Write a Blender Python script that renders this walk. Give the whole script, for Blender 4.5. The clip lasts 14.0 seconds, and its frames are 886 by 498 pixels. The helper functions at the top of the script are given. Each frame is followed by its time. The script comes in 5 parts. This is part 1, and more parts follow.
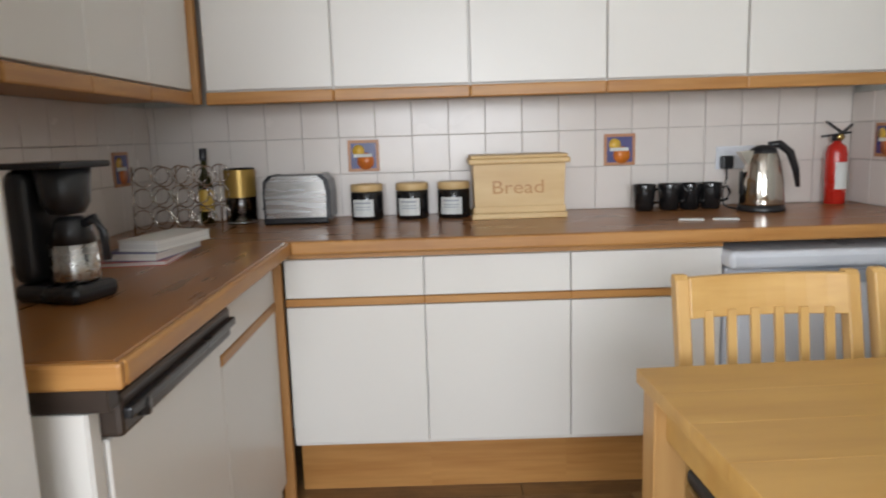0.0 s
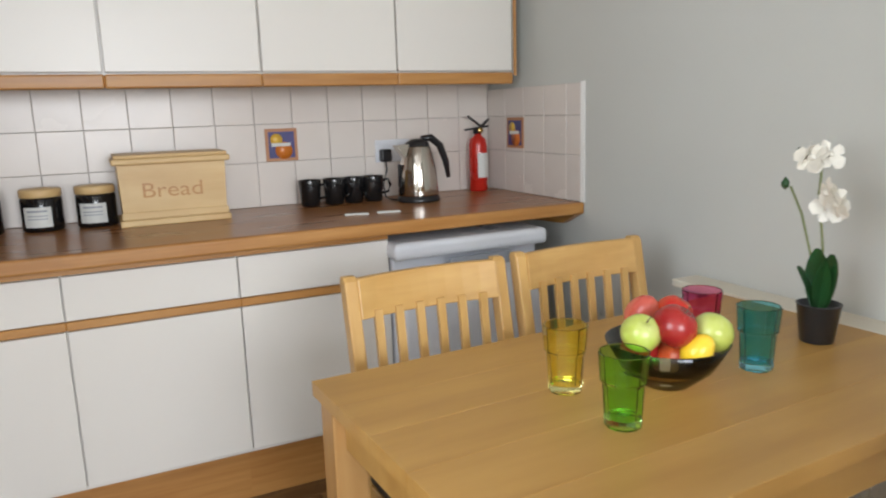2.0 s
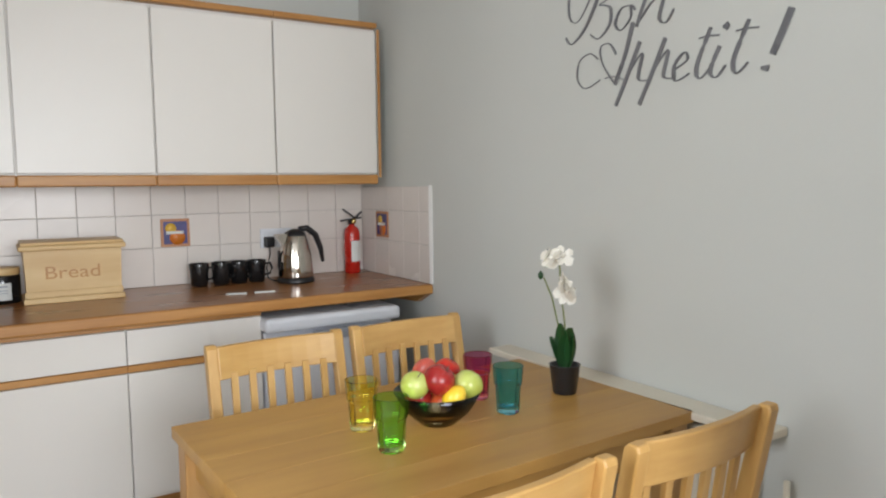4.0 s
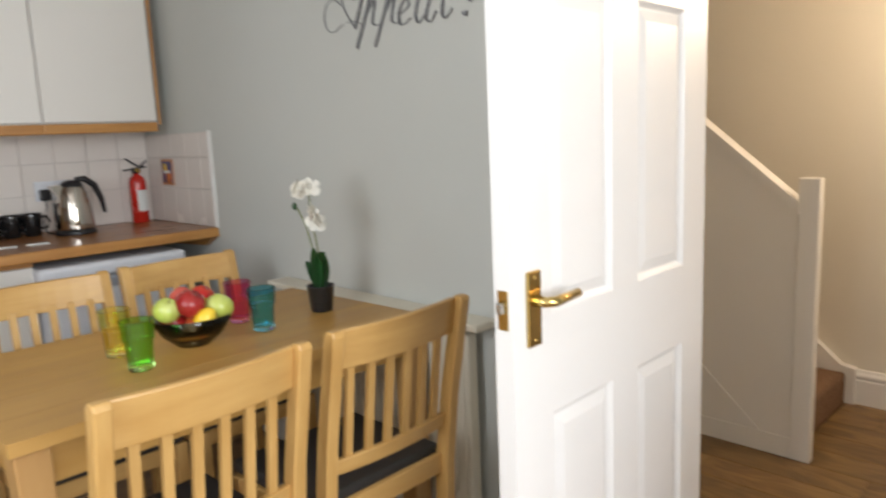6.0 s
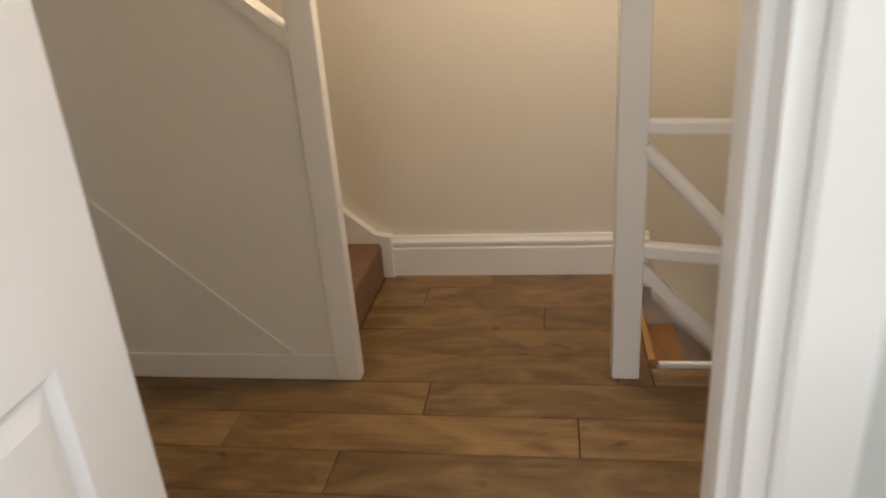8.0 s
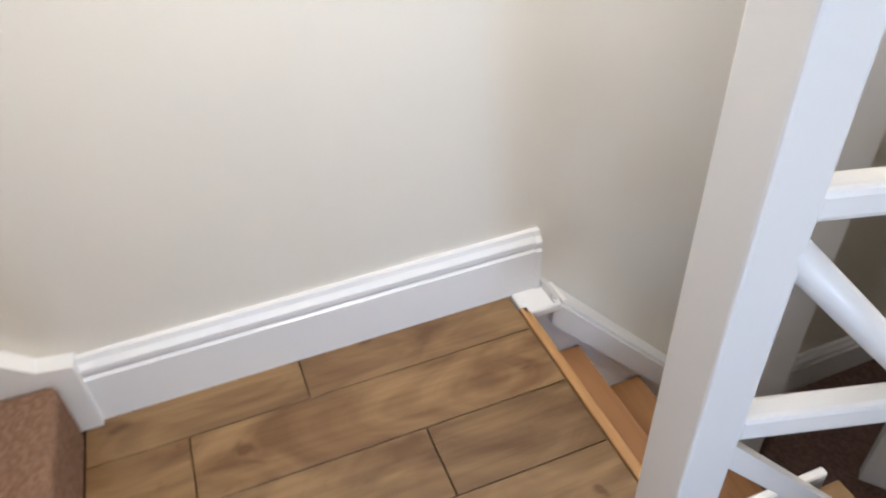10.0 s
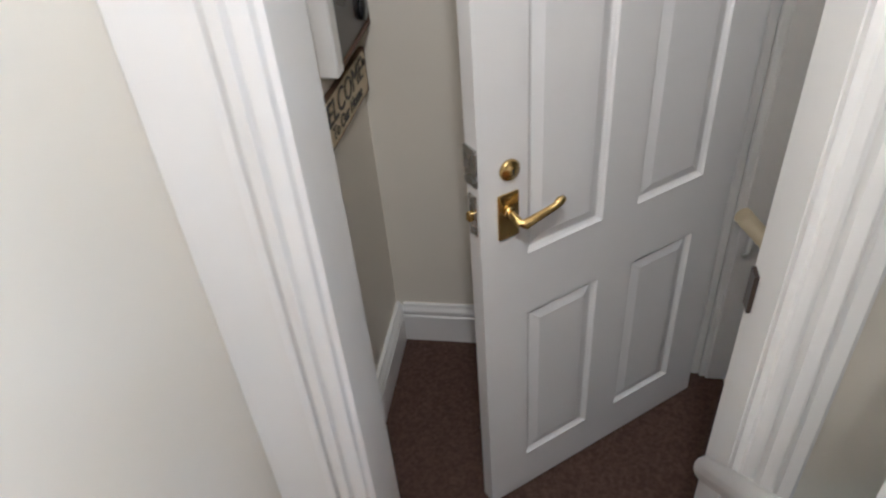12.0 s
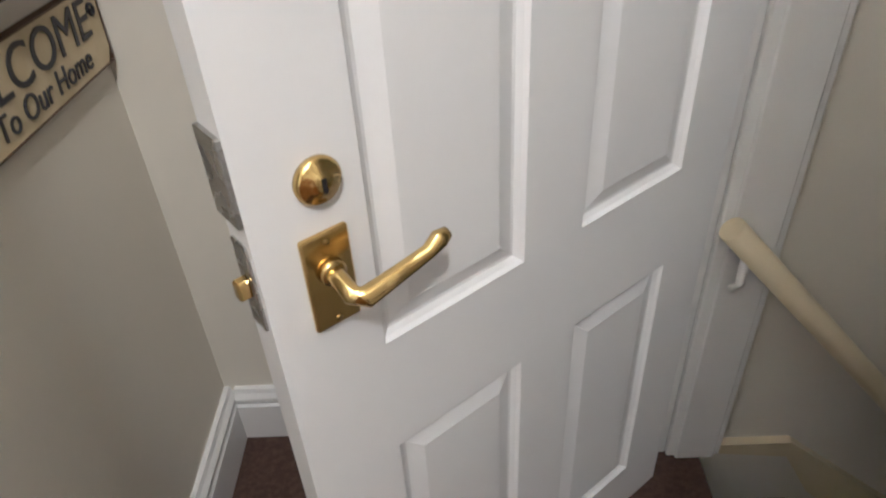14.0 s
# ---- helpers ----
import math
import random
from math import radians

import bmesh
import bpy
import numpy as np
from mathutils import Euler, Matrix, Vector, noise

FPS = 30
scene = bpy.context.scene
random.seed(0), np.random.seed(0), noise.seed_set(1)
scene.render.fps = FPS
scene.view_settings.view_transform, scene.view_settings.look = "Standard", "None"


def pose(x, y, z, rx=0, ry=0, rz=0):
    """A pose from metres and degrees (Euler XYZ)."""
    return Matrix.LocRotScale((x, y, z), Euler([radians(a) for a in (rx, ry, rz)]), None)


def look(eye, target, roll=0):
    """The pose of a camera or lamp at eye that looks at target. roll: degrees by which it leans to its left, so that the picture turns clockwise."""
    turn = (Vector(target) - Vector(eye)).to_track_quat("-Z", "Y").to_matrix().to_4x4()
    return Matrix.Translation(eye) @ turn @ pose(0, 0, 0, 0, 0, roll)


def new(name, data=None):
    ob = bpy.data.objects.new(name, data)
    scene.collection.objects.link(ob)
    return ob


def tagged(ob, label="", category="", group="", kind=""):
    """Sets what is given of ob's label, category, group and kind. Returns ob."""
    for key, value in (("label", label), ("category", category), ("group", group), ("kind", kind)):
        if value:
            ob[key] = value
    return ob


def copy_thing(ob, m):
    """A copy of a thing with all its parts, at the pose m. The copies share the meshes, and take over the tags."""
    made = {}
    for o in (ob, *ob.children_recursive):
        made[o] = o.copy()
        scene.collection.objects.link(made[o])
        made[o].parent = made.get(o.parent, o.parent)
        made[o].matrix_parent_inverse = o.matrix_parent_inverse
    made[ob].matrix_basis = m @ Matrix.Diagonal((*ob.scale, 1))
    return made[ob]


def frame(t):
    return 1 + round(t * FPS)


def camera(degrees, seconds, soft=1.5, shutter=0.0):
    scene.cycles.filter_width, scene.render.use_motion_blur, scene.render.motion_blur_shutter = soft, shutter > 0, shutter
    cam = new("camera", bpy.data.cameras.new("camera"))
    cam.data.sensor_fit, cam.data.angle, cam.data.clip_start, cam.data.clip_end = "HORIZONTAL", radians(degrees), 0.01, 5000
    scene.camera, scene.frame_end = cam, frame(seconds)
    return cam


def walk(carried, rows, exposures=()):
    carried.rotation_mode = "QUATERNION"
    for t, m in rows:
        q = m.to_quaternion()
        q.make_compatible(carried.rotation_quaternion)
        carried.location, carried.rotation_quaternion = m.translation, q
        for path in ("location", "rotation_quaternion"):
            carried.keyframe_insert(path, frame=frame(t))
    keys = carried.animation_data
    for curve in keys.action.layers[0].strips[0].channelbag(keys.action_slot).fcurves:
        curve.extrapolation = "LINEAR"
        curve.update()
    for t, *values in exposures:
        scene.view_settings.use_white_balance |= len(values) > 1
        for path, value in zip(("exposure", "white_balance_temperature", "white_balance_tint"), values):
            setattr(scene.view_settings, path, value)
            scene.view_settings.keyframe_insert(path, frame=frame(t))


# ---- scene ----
cam = camera(64.0, 14.0, soft=2.0, shutter=0.3)
PATH = [
    (0, (-1.665, -2.905, 1.229), (-1.669, -0.931, 0.911), -1.8),
    (0.5, (-1.627, -2.825, 1.246), (-1.398, -0.865, 0.921), -1.0),
    (1, (-1.583, -2.771, 1.273), (-1.167, -0.84, 0.955), -0.7),
    (1.5, (-1.596, -2.756, 1.271), (-0.937, -0.905, 0.9), -1.1),
    (2, (-1.618, -2.815, 1.256), (-0.759, -1.05, 0.876), -1.8),
    (2.6, (-1.591, -2.985, 1.266), (-0.67, -1.246, 0.907), -1.1),
    (3.8, (-1.62, -3.32, 1.335), (-0.585, -1.63, 1.13), -0.8),
    (5, (-1.636, -3.599, 1.393), (-0.487, -1.966, 1.271), -0.4),
    (5.5, (-1.597, -3.691, 1.373), (-0.389, -2.111, 1.161), -1.2),
    (6, (-1.54, -3.721, 1.296), (-0.155, -2.314, 0.971), -2.5),
    (6.5, (-1.414, -3.718, 1.23), (0.216, -2.654, 0.77), -2.9),
    (7, (-1.229, -3.671, 1.178), (0.543, -2.907, 0.653), -4.5),
    (7.2, (-1.13, -3.675, 1.158), (0.657, -2.998, 0.578), -5.0),
    (7.8, (-0.72, -3.52, 1.13), (1.15, -3.1, 0.42), -4.5),
    (8.3, (-0.27, -3.33, 1.115), (1.58, -3.17, 0.22), -4.0),
    (8.8, (0.09, -3.18, 1.075), (1.84, -3.22, 0.06), -2.6),
    (9.3, (0.391, -3.103, 1.035), (2.083, -3.305, -0.013), -1.7),
    (9.5, (0.524, -3.145, 1.043), (2.178, -3.391, -0.053), -2.7),
    (10, (0.834, -3.179, 1.1), (2.308, -3.697, -0.148), -3.1),
    (10.5, (1.098, -3.106, 1.012), (2.385, -4.103, -0.150), -5.1),
    (11, (1.325, -3.24, 0.985), (2.253, -4.578, -0.176), -5.4),
    (11.5, (1.4, -3.436, 0.959), (1.933, -4.93, -0.259), -6.1),
    (12, (1.42, -3.642, 0.926), (1.727, -5.18, -0.315), -5.1),
    (12.5, (1.423, -3.821, 0.878), (1.567, -5.375, -0.373), -2.5),
    (13, (1.45, -3.986, 0.748), (1.507, -5.567, -0.476), -3.7),
    (13.5, (1.408, -4.152, 0.639), (1.405, -5.76, -0.552), -2.7),
    (14, (1.391, -4.269, 0.523), (1.438, -5.847, -0.705), -3.5),
]
walk(cam, [(t, look(eye, target, roll)) for t, eye, target, roll in PATH],
     exposures=[(0, 0.2, 6500, 12), (2, 0.2, 6600, 12), (5.2, 0.05, 6600, 12), (6.0, -0.05, 6700, 12), (6.5, -0.3, 6800, 12), (7.2, -0.4, 6900, 12),
                (9.3, 0.65, 5500, 9), (10, 0.95, 4800, 9), (11, 1.05, 4650, 8), (12, 1.4, 4600, 8), (13, 1.8, 4650, 8), (14, 1.9, 4650, 8)])

# ---- world, lamps ----
world = bpy.data.worlds.new("sky")
scene.world = world
world.use_nodes = True
wn = world.node_tree.nodes
sky = wn.new("ShaderNodeTexSky")
sky.sky_type, sky.sun_disc = "NISHITA", False
sky.sun_elevation, sky.sun_rotation = radians(40), radians(200)
world.node_tree.links.new(sky.outputs[0], wn["Background"].inputs[0])
wn["Background"].inputs[1].default_value = 0.12


def area_lamp(name, m, sx, sy, watts, col):
    d = bpy.data.lights.new(name, "AREA")
    d.shape, d.size, d.size_y, d.energy, d.color = "RECTANGLE", sx, sy, watts, col
    ob = new(name, d)
    ob.matrix_world = m
    return ob


def point_lamp(name, loc, watts, col, r=0.05):
    d = bpy.data.lights.new(name, "POINT")
    d.energy, d.color, d.shadow_soft_size = watts, col, r
    ob = new(name, d)
    ob.location = loc
    return ob


area_lamp("window_daylight", look((-1.5, -6.12, 1.6), (-1.4, 0, 1.15)), 2.0, 1.35, 130, (0.86, 0.93, 1.0))
# unseen light from the west, added to lift the east wall
area_lamp("east_wall_fill", look((-2.80, -2.85, 1.6), (0, -2.6, 1.2)), 1.0, 1.15, 32, (0.86, 0.93, 1.0))
point_lamp("landing_bulb", (1.36, -3.46, 1.78), 30, (1.0, 0.80, 0.58), 0.06)
# unseen fill light, added to brighten the entrance door
point_lamp("lobby_fill_lamp", (1.52, -4.60, 1.80), 3.2, (1.0, 0.82, 0.62), 0.06)

# ---- materials ----


def mat(name, c1, c2=None, rough=0.5, metal=0.0, scale=(6, 6, 6), bump=0.05, fine=140.0, spec=0.5, rnd=0.0, detail=5.0, coat=0.0, trans=0.0,
        low=0.35, high=0.7, rvar=0.1):
    """Two-scale procedural surface: broad variation between two colours, fine relief and gloss variation."""
    m = bpy.data.materials.new(name)
    m.use_nodes = True
    n, l = m.node_tree.nodes, m.node_tree.links
    b = n["Principled BSDF"]
    c2 = c2 or tuple(v * 0.9 for v in c1)
    tc, mp, no, ra = n.new("ShaderNodeTexCoord"), n.new("ShaderNodeMapping"), n.new("ShaderNodeTexNoise"), n.new("ShaderNodeValToRGB")
    oi, ad = n.new("ShaderNodeObjectInfo"), n.new("ShaderNodeVectorMath")
    mp.inputs["Scale"].default_value = scale
    no.inputs["Scale"].default_value, no.inputs["Detail"].default_value = 1.0, detail
    sc = n.new("ShaderNodeMath")
    sc.operation, sc.inputs[1].default_value = "MULTIPLY", 37.0
    l.new(oi.outputs["Random"], sc.inputs[0])
    l.new(tc.outputs["Object"], mp.inputs["Vector"])
    l.new(mp.outputs[0], ad.inputs[0])
    l.new(sc.outputs[0], ad.inputs[1])
    l.new(ad.outputs[0], no.inputs["Vector"])
    l.new(no.outputs["Fac"], ra.inputs[0])
    ra.color_ramp.elements[0].position, ra.color_ramp.elements[1].position = low, high
    ra.color_ramp.elements[0].color, ra.color_ramp.elements[1].color = (*c1, 1), (*c2, 1)
    out = ra.outputs[0]
    if rnd:
        hs, mr = n.new("ShaderNodeHueSaturation"), n.new("ShaderNodeMapRange")
        mr.inputs["To Min"].default_value, mr.inputs["To Max"].default_value = 1 - rnd, 1 + rnd
        l.new(oi.outputs["Random"], mr.inputs[0])
        l.new(mr.outputs[0], hs.inputs["Value"])
        l.new(out, hs.inputs["Color"])
        out = hs.outputs[0]
    l.new(out, b.inputs["Base Color"])
    fn, bp, rm = n.new("ShaderNodeTexNoise"), n.new("ShaderNodeBump"), n.new("ShaderNodeMapRange")
    fn.inputs["Scale"].default_value, fn.inputs["Detail"].default_value = fine, 3.0
    l.new(tc.outputs["Object"], fn.inputs["Vector"])
    bp.inputs["Strength"].default_value, bp.inputs["Distance"].default_value = bump, 0.004
    l.new(fn.outputs["Fac"], bp.inputs["Height"])
    l.new(bp.outputs[0], b.inputs["Normal"])
    rm.inputs["To Min"].default_value, rm.inputs["To Max"].default_value = max(rough - rvar, 0.02), min(rough + rvar, 1)
    l.new(no.outputs["Fac"], rm.inputs[0])
    l.new(rm.outputs[0], b.inputs["Roughness"])
    b.inputs["Metallic"].default_value = metal
    b.inputs["Specular IOR Level"].default_value = spec
    b.inputs["Coat Weight"].default_value = coat
    b.inputs["Coat Roughness"].default_value = 0.12
    b.inputs["Transmission Weight"].default_value = trans
    return m


def wood(name, c1, c2, grain=(2, 30, 30), rough=0.4, rnd=0.0, coat=0.0, bump=0.04):
    return mat(name, c1, c2, rough=rough, scale=grain, bump=bump, fine=90, rnd=rnd, coat=coat, low=0.3, high=0.72)


M_GREEN = mat("green_grey_paint", (0.61, 0.62, 0.585), (0.59, 0.60, 0.565), rough=0.75, scale=(1.5, 1.5, 1.5), bump=0.08, fine=60)
M_CREAM = mat("cream_paint", (0.74, 0.69, 0.59), (0.72, 0.67, 0.57), rvar=0.04, rough=0.6, scale=(1.3, 1.3, 1.3), bump=0.1, fine=45)
M_CEIL = mat("ceiling_paint", (0.8, 0.79, 0.76), rough=0.85)
M_GLOSS = mat("white_gloss_paint", (0.80, 0.78, 0.75), (0.785, 0.765, 0.735), rvar=0.03, rough=0.30, scale=(3, 3, 3), bump=0.03, fine=35)
M_DOORP = mat("white_satin_door_paint", (0.80, 0.78, 0.76), (0.785, 0.765, 0.745), rvar=0.03, rough=0.38, scale=(2, 2, 9), bump=0.05, fine=70)
M_UNIT = mat("ivory_laminate", (0.78, 0.75, 0.70), (0.765, 0.735, 0.685), rvar=0.03, rough=0.34, scale=(2, 2, 2), bump=0.03, fine=200)
M_TILE = mat("cream_glazed_tile", (0.76, 0.70, 0.65), (0.73, 0.67, 0.62), rough=0.26, rvar=0.04, scale=(5, 5, 5), bump=0.08, fine=14, rnd=0.02)
M_GROUT = mat("grout", (0.60, 0.56, 0.53), rough=0.9)
M_OAK_X = wood("oak_trim_along_x", (0.40, 0.175, 0.045), (0.54, 0.27, 0.08), (3, 40, 40))
M_OAK_Y = wood("oak_trim_along_y", (0.40, 0.175, 0.045), (0.54, 0.27, 0.08), (40, 3, 40))
M_OAK_Z = wood("oak_trim_upright", (0.40, 0.175, 0.045), (0.52, 0.28, 0.11), (40, 40, 3))
M_TOP = wood("brown_wood_effect_worktop", (0.27, 0.108, 0.030), (0.37, 0.160, 0.048), (3, 26, 26), rough=0.3, coat=0.12, bump=0.02)
M_TOP_Y = wood("brown_wood_effect_worktop_return", (0.27, 0.108, 0.030), (0.37, 0.160, 0.048), (26, 3, 26), rough=0.3, coat=0.12, bump=0.02)
M_TABLE = wood("oiled_beech_table", (0.41, 0.215, 0.052), (0.52, 0.295, 0.085), (2.5, 16, 16), rough=0.42)
M_TABLE_Z = wood("beech_leg", (0.40, 0.21, 0.07), (0.50, 0.29, 0.11), (24, 24, 3), rough=0.4)
M_CHAIR_X = wood("pale_beech_crosswise", (0.50, 0.28, 0.085), (0.61, 0.37, 0.13), (4, 30, 30), rough=0.4)
M_CHAIR_Z = wood("pale_beech_upright", (0.50, 0.28, 0.085), (0.61, 0.37, 0.13), (30, 30, 4), rough=0.4)
M_SEAT = mat("dark_leatherette", (0.02, 0.018, 0.016), (0.035, 0.03, 0.028), rough=0.45, bump=0.15)


def plank_mat(name, dark, pale, along):
    """Rustic laminate: long grain, cloudy figure, dark knots and a tone of its own for each board."""
    m = bpy.data.materials.new(name)
    m.use_nodes = True
    n, l = m.node_tree.nodes, m.node_tree.links
    b = n["Principled BSDF"]
    tc, oi, ad, sc = n.new("ShaderNodeTexCoord"), n.new("ShaderNodeObjectInfo"), n.new("ShaderNodeVectorMath"), n.new("ShaderNodeMath")
    sc.operation, sc.inputs[1].default_value = "MULTIPLY", 53.0
    l.new(oi.outputs["Random"], sc.inputs[0])
    l.new(tc.outputs["Object"], ad.inputs[0])
    l.new(sc.outputs[0], ad.inputs[1])

    def noise_at(scale, detail, dist):
        mp, no = n.new("ShaderNodeMapping"), n.new("ShaderNodeTexNoise")
        mp.inputs["Scale"].default_value = scale
        no.inputs["Scale"].default_value, no.inputs["Detail"].default_value, no.inputs["Distortion"].default_value = 1.0, detail, dist
        l.new(ad.outputs[0], mp.inputs["Vector"])
        l.new(mp.outputs[0], no.inputs["Vector"])
        return no.outputs["Fac"]

    long, wide = ((3.0, 0.9), (34.0, 8.0))
    fig = noise_at((wide[1], long[0], 8) if along == "y" else (long[0], wide[1], 8), 6, 1.8)
    grain = noise_at((wide[0] * 2.2, long[1] * 3, 30) if along == "y" else (long[1] * 3, wide[0] * 2.2, 30), 4, 0.4)
    knot = noise_at((15, 9, 9) if along == "y" else (9, 15, 9), 2, 0.6)
    r1, r2 = n.new("ShaderNodeValToRGB"), n.new("ShaderNodeValToRGB")
    r1.color_ramp.elements[0].position, r1.color_ramp.elements[1].position = 0.33, 0.66
    r1.color_ramp.elements[0].color, r1.color_ramp.elements[1].color = (*dark, 1), (*pale, 1)
    l.new(fig, r1.inputs[0])
    mx, mk = n.new("ShaderNodeMix"), n.new("ShaderNodeMix")
    mx.data_type = mk.data_type = "RGBA"
    mx.blend_type = mk.blend_type = "MULTIPLY"
    mx.inputs["Factor"].default_value, mk.inputs["Factor"].default_value = 0.55, 0.8
    g = n.new("ShaderNodeValToRGB")
    g.color_ramp.elements[0].position, g.color_ramp.elements[1].position = 0.35, 0.6
    g.color_ramp.elements[0].color, g.color_ramp.elements[1].color = (0.68, 0.62, 0.55, 1), (1, 1, 1, 1)
    l.new(grain, g.inputs[0])
    l.new(r1.outputs[0], mx.inputs[6])
    l.new(g.outputs[0], mx.inputs[7])
    r2.color_ramp.elements[0].position, r2.color_ramp.elements[1].position = 0.68, 0.76
    r2.color_ramp.elements[0].color, r2.color_ramp.elements[1].color = (1, 1, 1, 1), (0.45, 0.33, 0.24, 1)
    l.new(knot, r2.inputs[0])
    l.new(mx.outputs[2], mk.inputs[6])
    l.new(r2.outputs[0], mk.inputs[7])
    hs, mr = n.new("ShaderNodeHueSaturation"), n.new("ShaderNodeMapRange")
    mr.inputs["To Min"].default_value, mr.inputs["To Max"].default_value = 0.82, 1.15
    l.new(oi.outputs["Random"], mr.inputs[0])
    l.new(mr.outputs[0], hs.inputs["Value"])
    l.new(mk.outputs[2], hs.inputs["Color"])
    l.new(hs.outputs[0], b.inputs["Base Color"])
    bp, rm = n.new("ShaderNodeBump"), n.new("ShaderNodeMapRange")
    bp.inputs["Strength"].default_value, bp.inputs["Distance"].default_value = 0.12, 0.003
    l.new(grain, bp.inputs["Height"])
    l.new(bp.outputs[0], b.inputs["Normal"])
    rm.inputs["To Min"].default_value, rm.inputs["To Max"].default_value = 0.3, 0.48
    l.new(fig, rm.inputs[0])
    l.new(rm.outputs[0], b.inputs["Roughness"])
    return m


M_PLANK = plank_mat("rustic_oak_laminate", (0.135, 0.070, 0.025), (0.27, 0.168, 0.066), "y")
M_PLANK_X = plank_mat("kitchen_oak_laminate", (0.15, 0.075, 0.03), (0.29, 0.165, 0.065), "x")
M_GAP = mat("dark_joint", (0.05, 0.025, 0.012), rough=0.9)
M_NOSE = wood("oak_stair_nosing", (0.36, 0.19, 0.065), (0.48, 0.28, 0.10), (3, 30, 30), rough=0.32)
M_STEP = wood("stained_stair_wood", (0.22, 0.10, 0.034), (0.34, 0.17, 0.06), (3, 24, 24), rough=0.36)
M_CARPET = mat("tan_stair_carpet", (0.20, 0.115, 0.07), (0.29, 0.18, 0.115), rough=0.95, scale=(110, 110, 110), bump=0.9, fine=420, spec=0.1)
M_DCARPET = mat("dark_brown_carpet", (0.075, 0.045, 0.034), (0.12, 0.075, 0.058), rough=0.97, scale=(90, 90, 90), bump=0.9, fine=420, spec=0.1)
M_BRASS = mat("polished_brass", (0.70, 0.51, 0.20), (0.56, 0.40, 0.14), rough=0.18, metal=1.0, scale=(20, 20, 20), bump=0.01)
M_STEEL = mat("brushed_steel", (0.55, 0.54, 0.52), (0.47, 0.46, 0.44), rough=0.27, metal=1.0, scale=(4, 60, 60), bump=0.02)
M_CHROME = mat("bright_steel", (0.62, 0.58, 0.52), (0.55, 0.5, 0.45), rough=0.09, metal=1.0, bump=0.0)
M_BLACK = mat("black_plastic", (0.012, 0.012, 0.014), (0.02, 0.02, 0.022), rough=0.3, bump=0.03)
M_BLACKG = mat("black_glaze", (0.008, 0.008, 0.009), (0.014, 0.013, 0.013), rough=0.12, bump=0.0)
M_DKBROWN = mat("dark_brown_plastic", (0.03, 0.02, 0.015), (0.045, 0.03, 0.022), rough=0.35)
M_WHITEP = mat("white_appliance_enamel", (0.74, 0.76, 0.80), (0.70, 0.72, 0.77), rough=0.3, bump=0.01)
M_GREYP = mat("grey_plastic", (0.34, 0.37, 0.42), (0.30, 0.33, 0.38), rough=0.4)
M_RED = mat("red_enamel", (0.55, 0.025, 0.015), (0.48, 0.02, 0.012), rough=0.25, coat=0.3)
M_LABEL = mat("pale_label_paper", (0.72, 0.73, 0.70), (0.64, 0.66, 0.64), rough=0.6)
M_LIGHTWOOD = wood("pale_pine", (0.62, 0.40, 0.17), (0.74, 0.54, 0.27), (3, 18, 18), rough=0.45)
M_INK = mat("dark_lettering_ink", (0.02, 0.02, 0.024), (0.045, 0.042, 0.045), rough=0.5)
M_LEAF = mat("waxy_leaf", (0.012, 0.05, 0.016), (0.022, 0.085, 0.022), rough=0.3, scale=(12, 12, 4))
M_PETAL = mat("white_petal", (0.82, 0.77, 0.66), (0.84, 0.82, 0.76), rough=0.6)
M_STEM = mat("green_stem", (0.16, 0.20, 0.07), (0.22, 0.24, 0.10), rough=0.5)
M_SIGN = mat("aged_cream_sign", (0.62, 0.52, 0.33), (0.50, 0.40, 0.22), rough=0.6, scale=(14, 14, 14))
M_SIGNED = mat("brown_sign_edge", (0.10, 0.055, 0.03), rough=0.6)
M_TERRA = mat("terracotta_border", (0.46, 0.20, 0.09), (0.56, 0.28, 0.14), rough=0.4)
M_NAVY = mat("navy_print", (0.04, 0.05, 0.16), (0.09, 0.08, 0.24), rough=0.3)
M_YELLOW = mat("yellow_print", (0.72, 0.42, 0.04), (0.80, 0.55, 0.12), rough=0.3)
M_ORANGE = mat("orange_print", (0.66, 0.20, 0.03), (0.55, 0.10, 0.03), rough=0.3)
M_GOLD = mat("gold_print", (0.48, 0.31, 0.08), (0.36, 0.22, 0.05), rough=0.35, metal=0.5)
M_PAGES = mat("paper_pages", (0.75, 0.73, 0.68), (0.6, 0.58, 0.54), rough=0.8, scale=(2, 2, 200))
M_PLASTER = mat("rail_cream_paint", (0.70, 0.60, 0.40), (0.64, 0.54, 0.35), rough=0.4, scale=(5, 5, 5))
M_ART = mat("dark_print", (0.025, 0.022, 0.02), (0.07, 0.055, 0.045), rough=0.3, scale=(9, 9, 9))
M_RADI = mat("radiator_cream_enamel", (0.72, 0.66, 0.54), (0.68, 0.62, 0.5), rough=0.35)
M_SHADE = mat("paper_shade", (0.75, 0.68, 0.55), rough=0.8)


def glass(name, col, rough=0.03):
    m = bpy.data.materials.new(name)
    m.use_nodes = True
    b = m.node_tree.nodes["Principled BSDF"]
    b.inputs["Base Color"].default_value = (*col, 1)
    b.inputs["Roughness"].default_value = rough
    b.inputs["Transmission Weight"].default_value = 1.0
    b.inputs["IOR"].default_value = 1.42
    return m


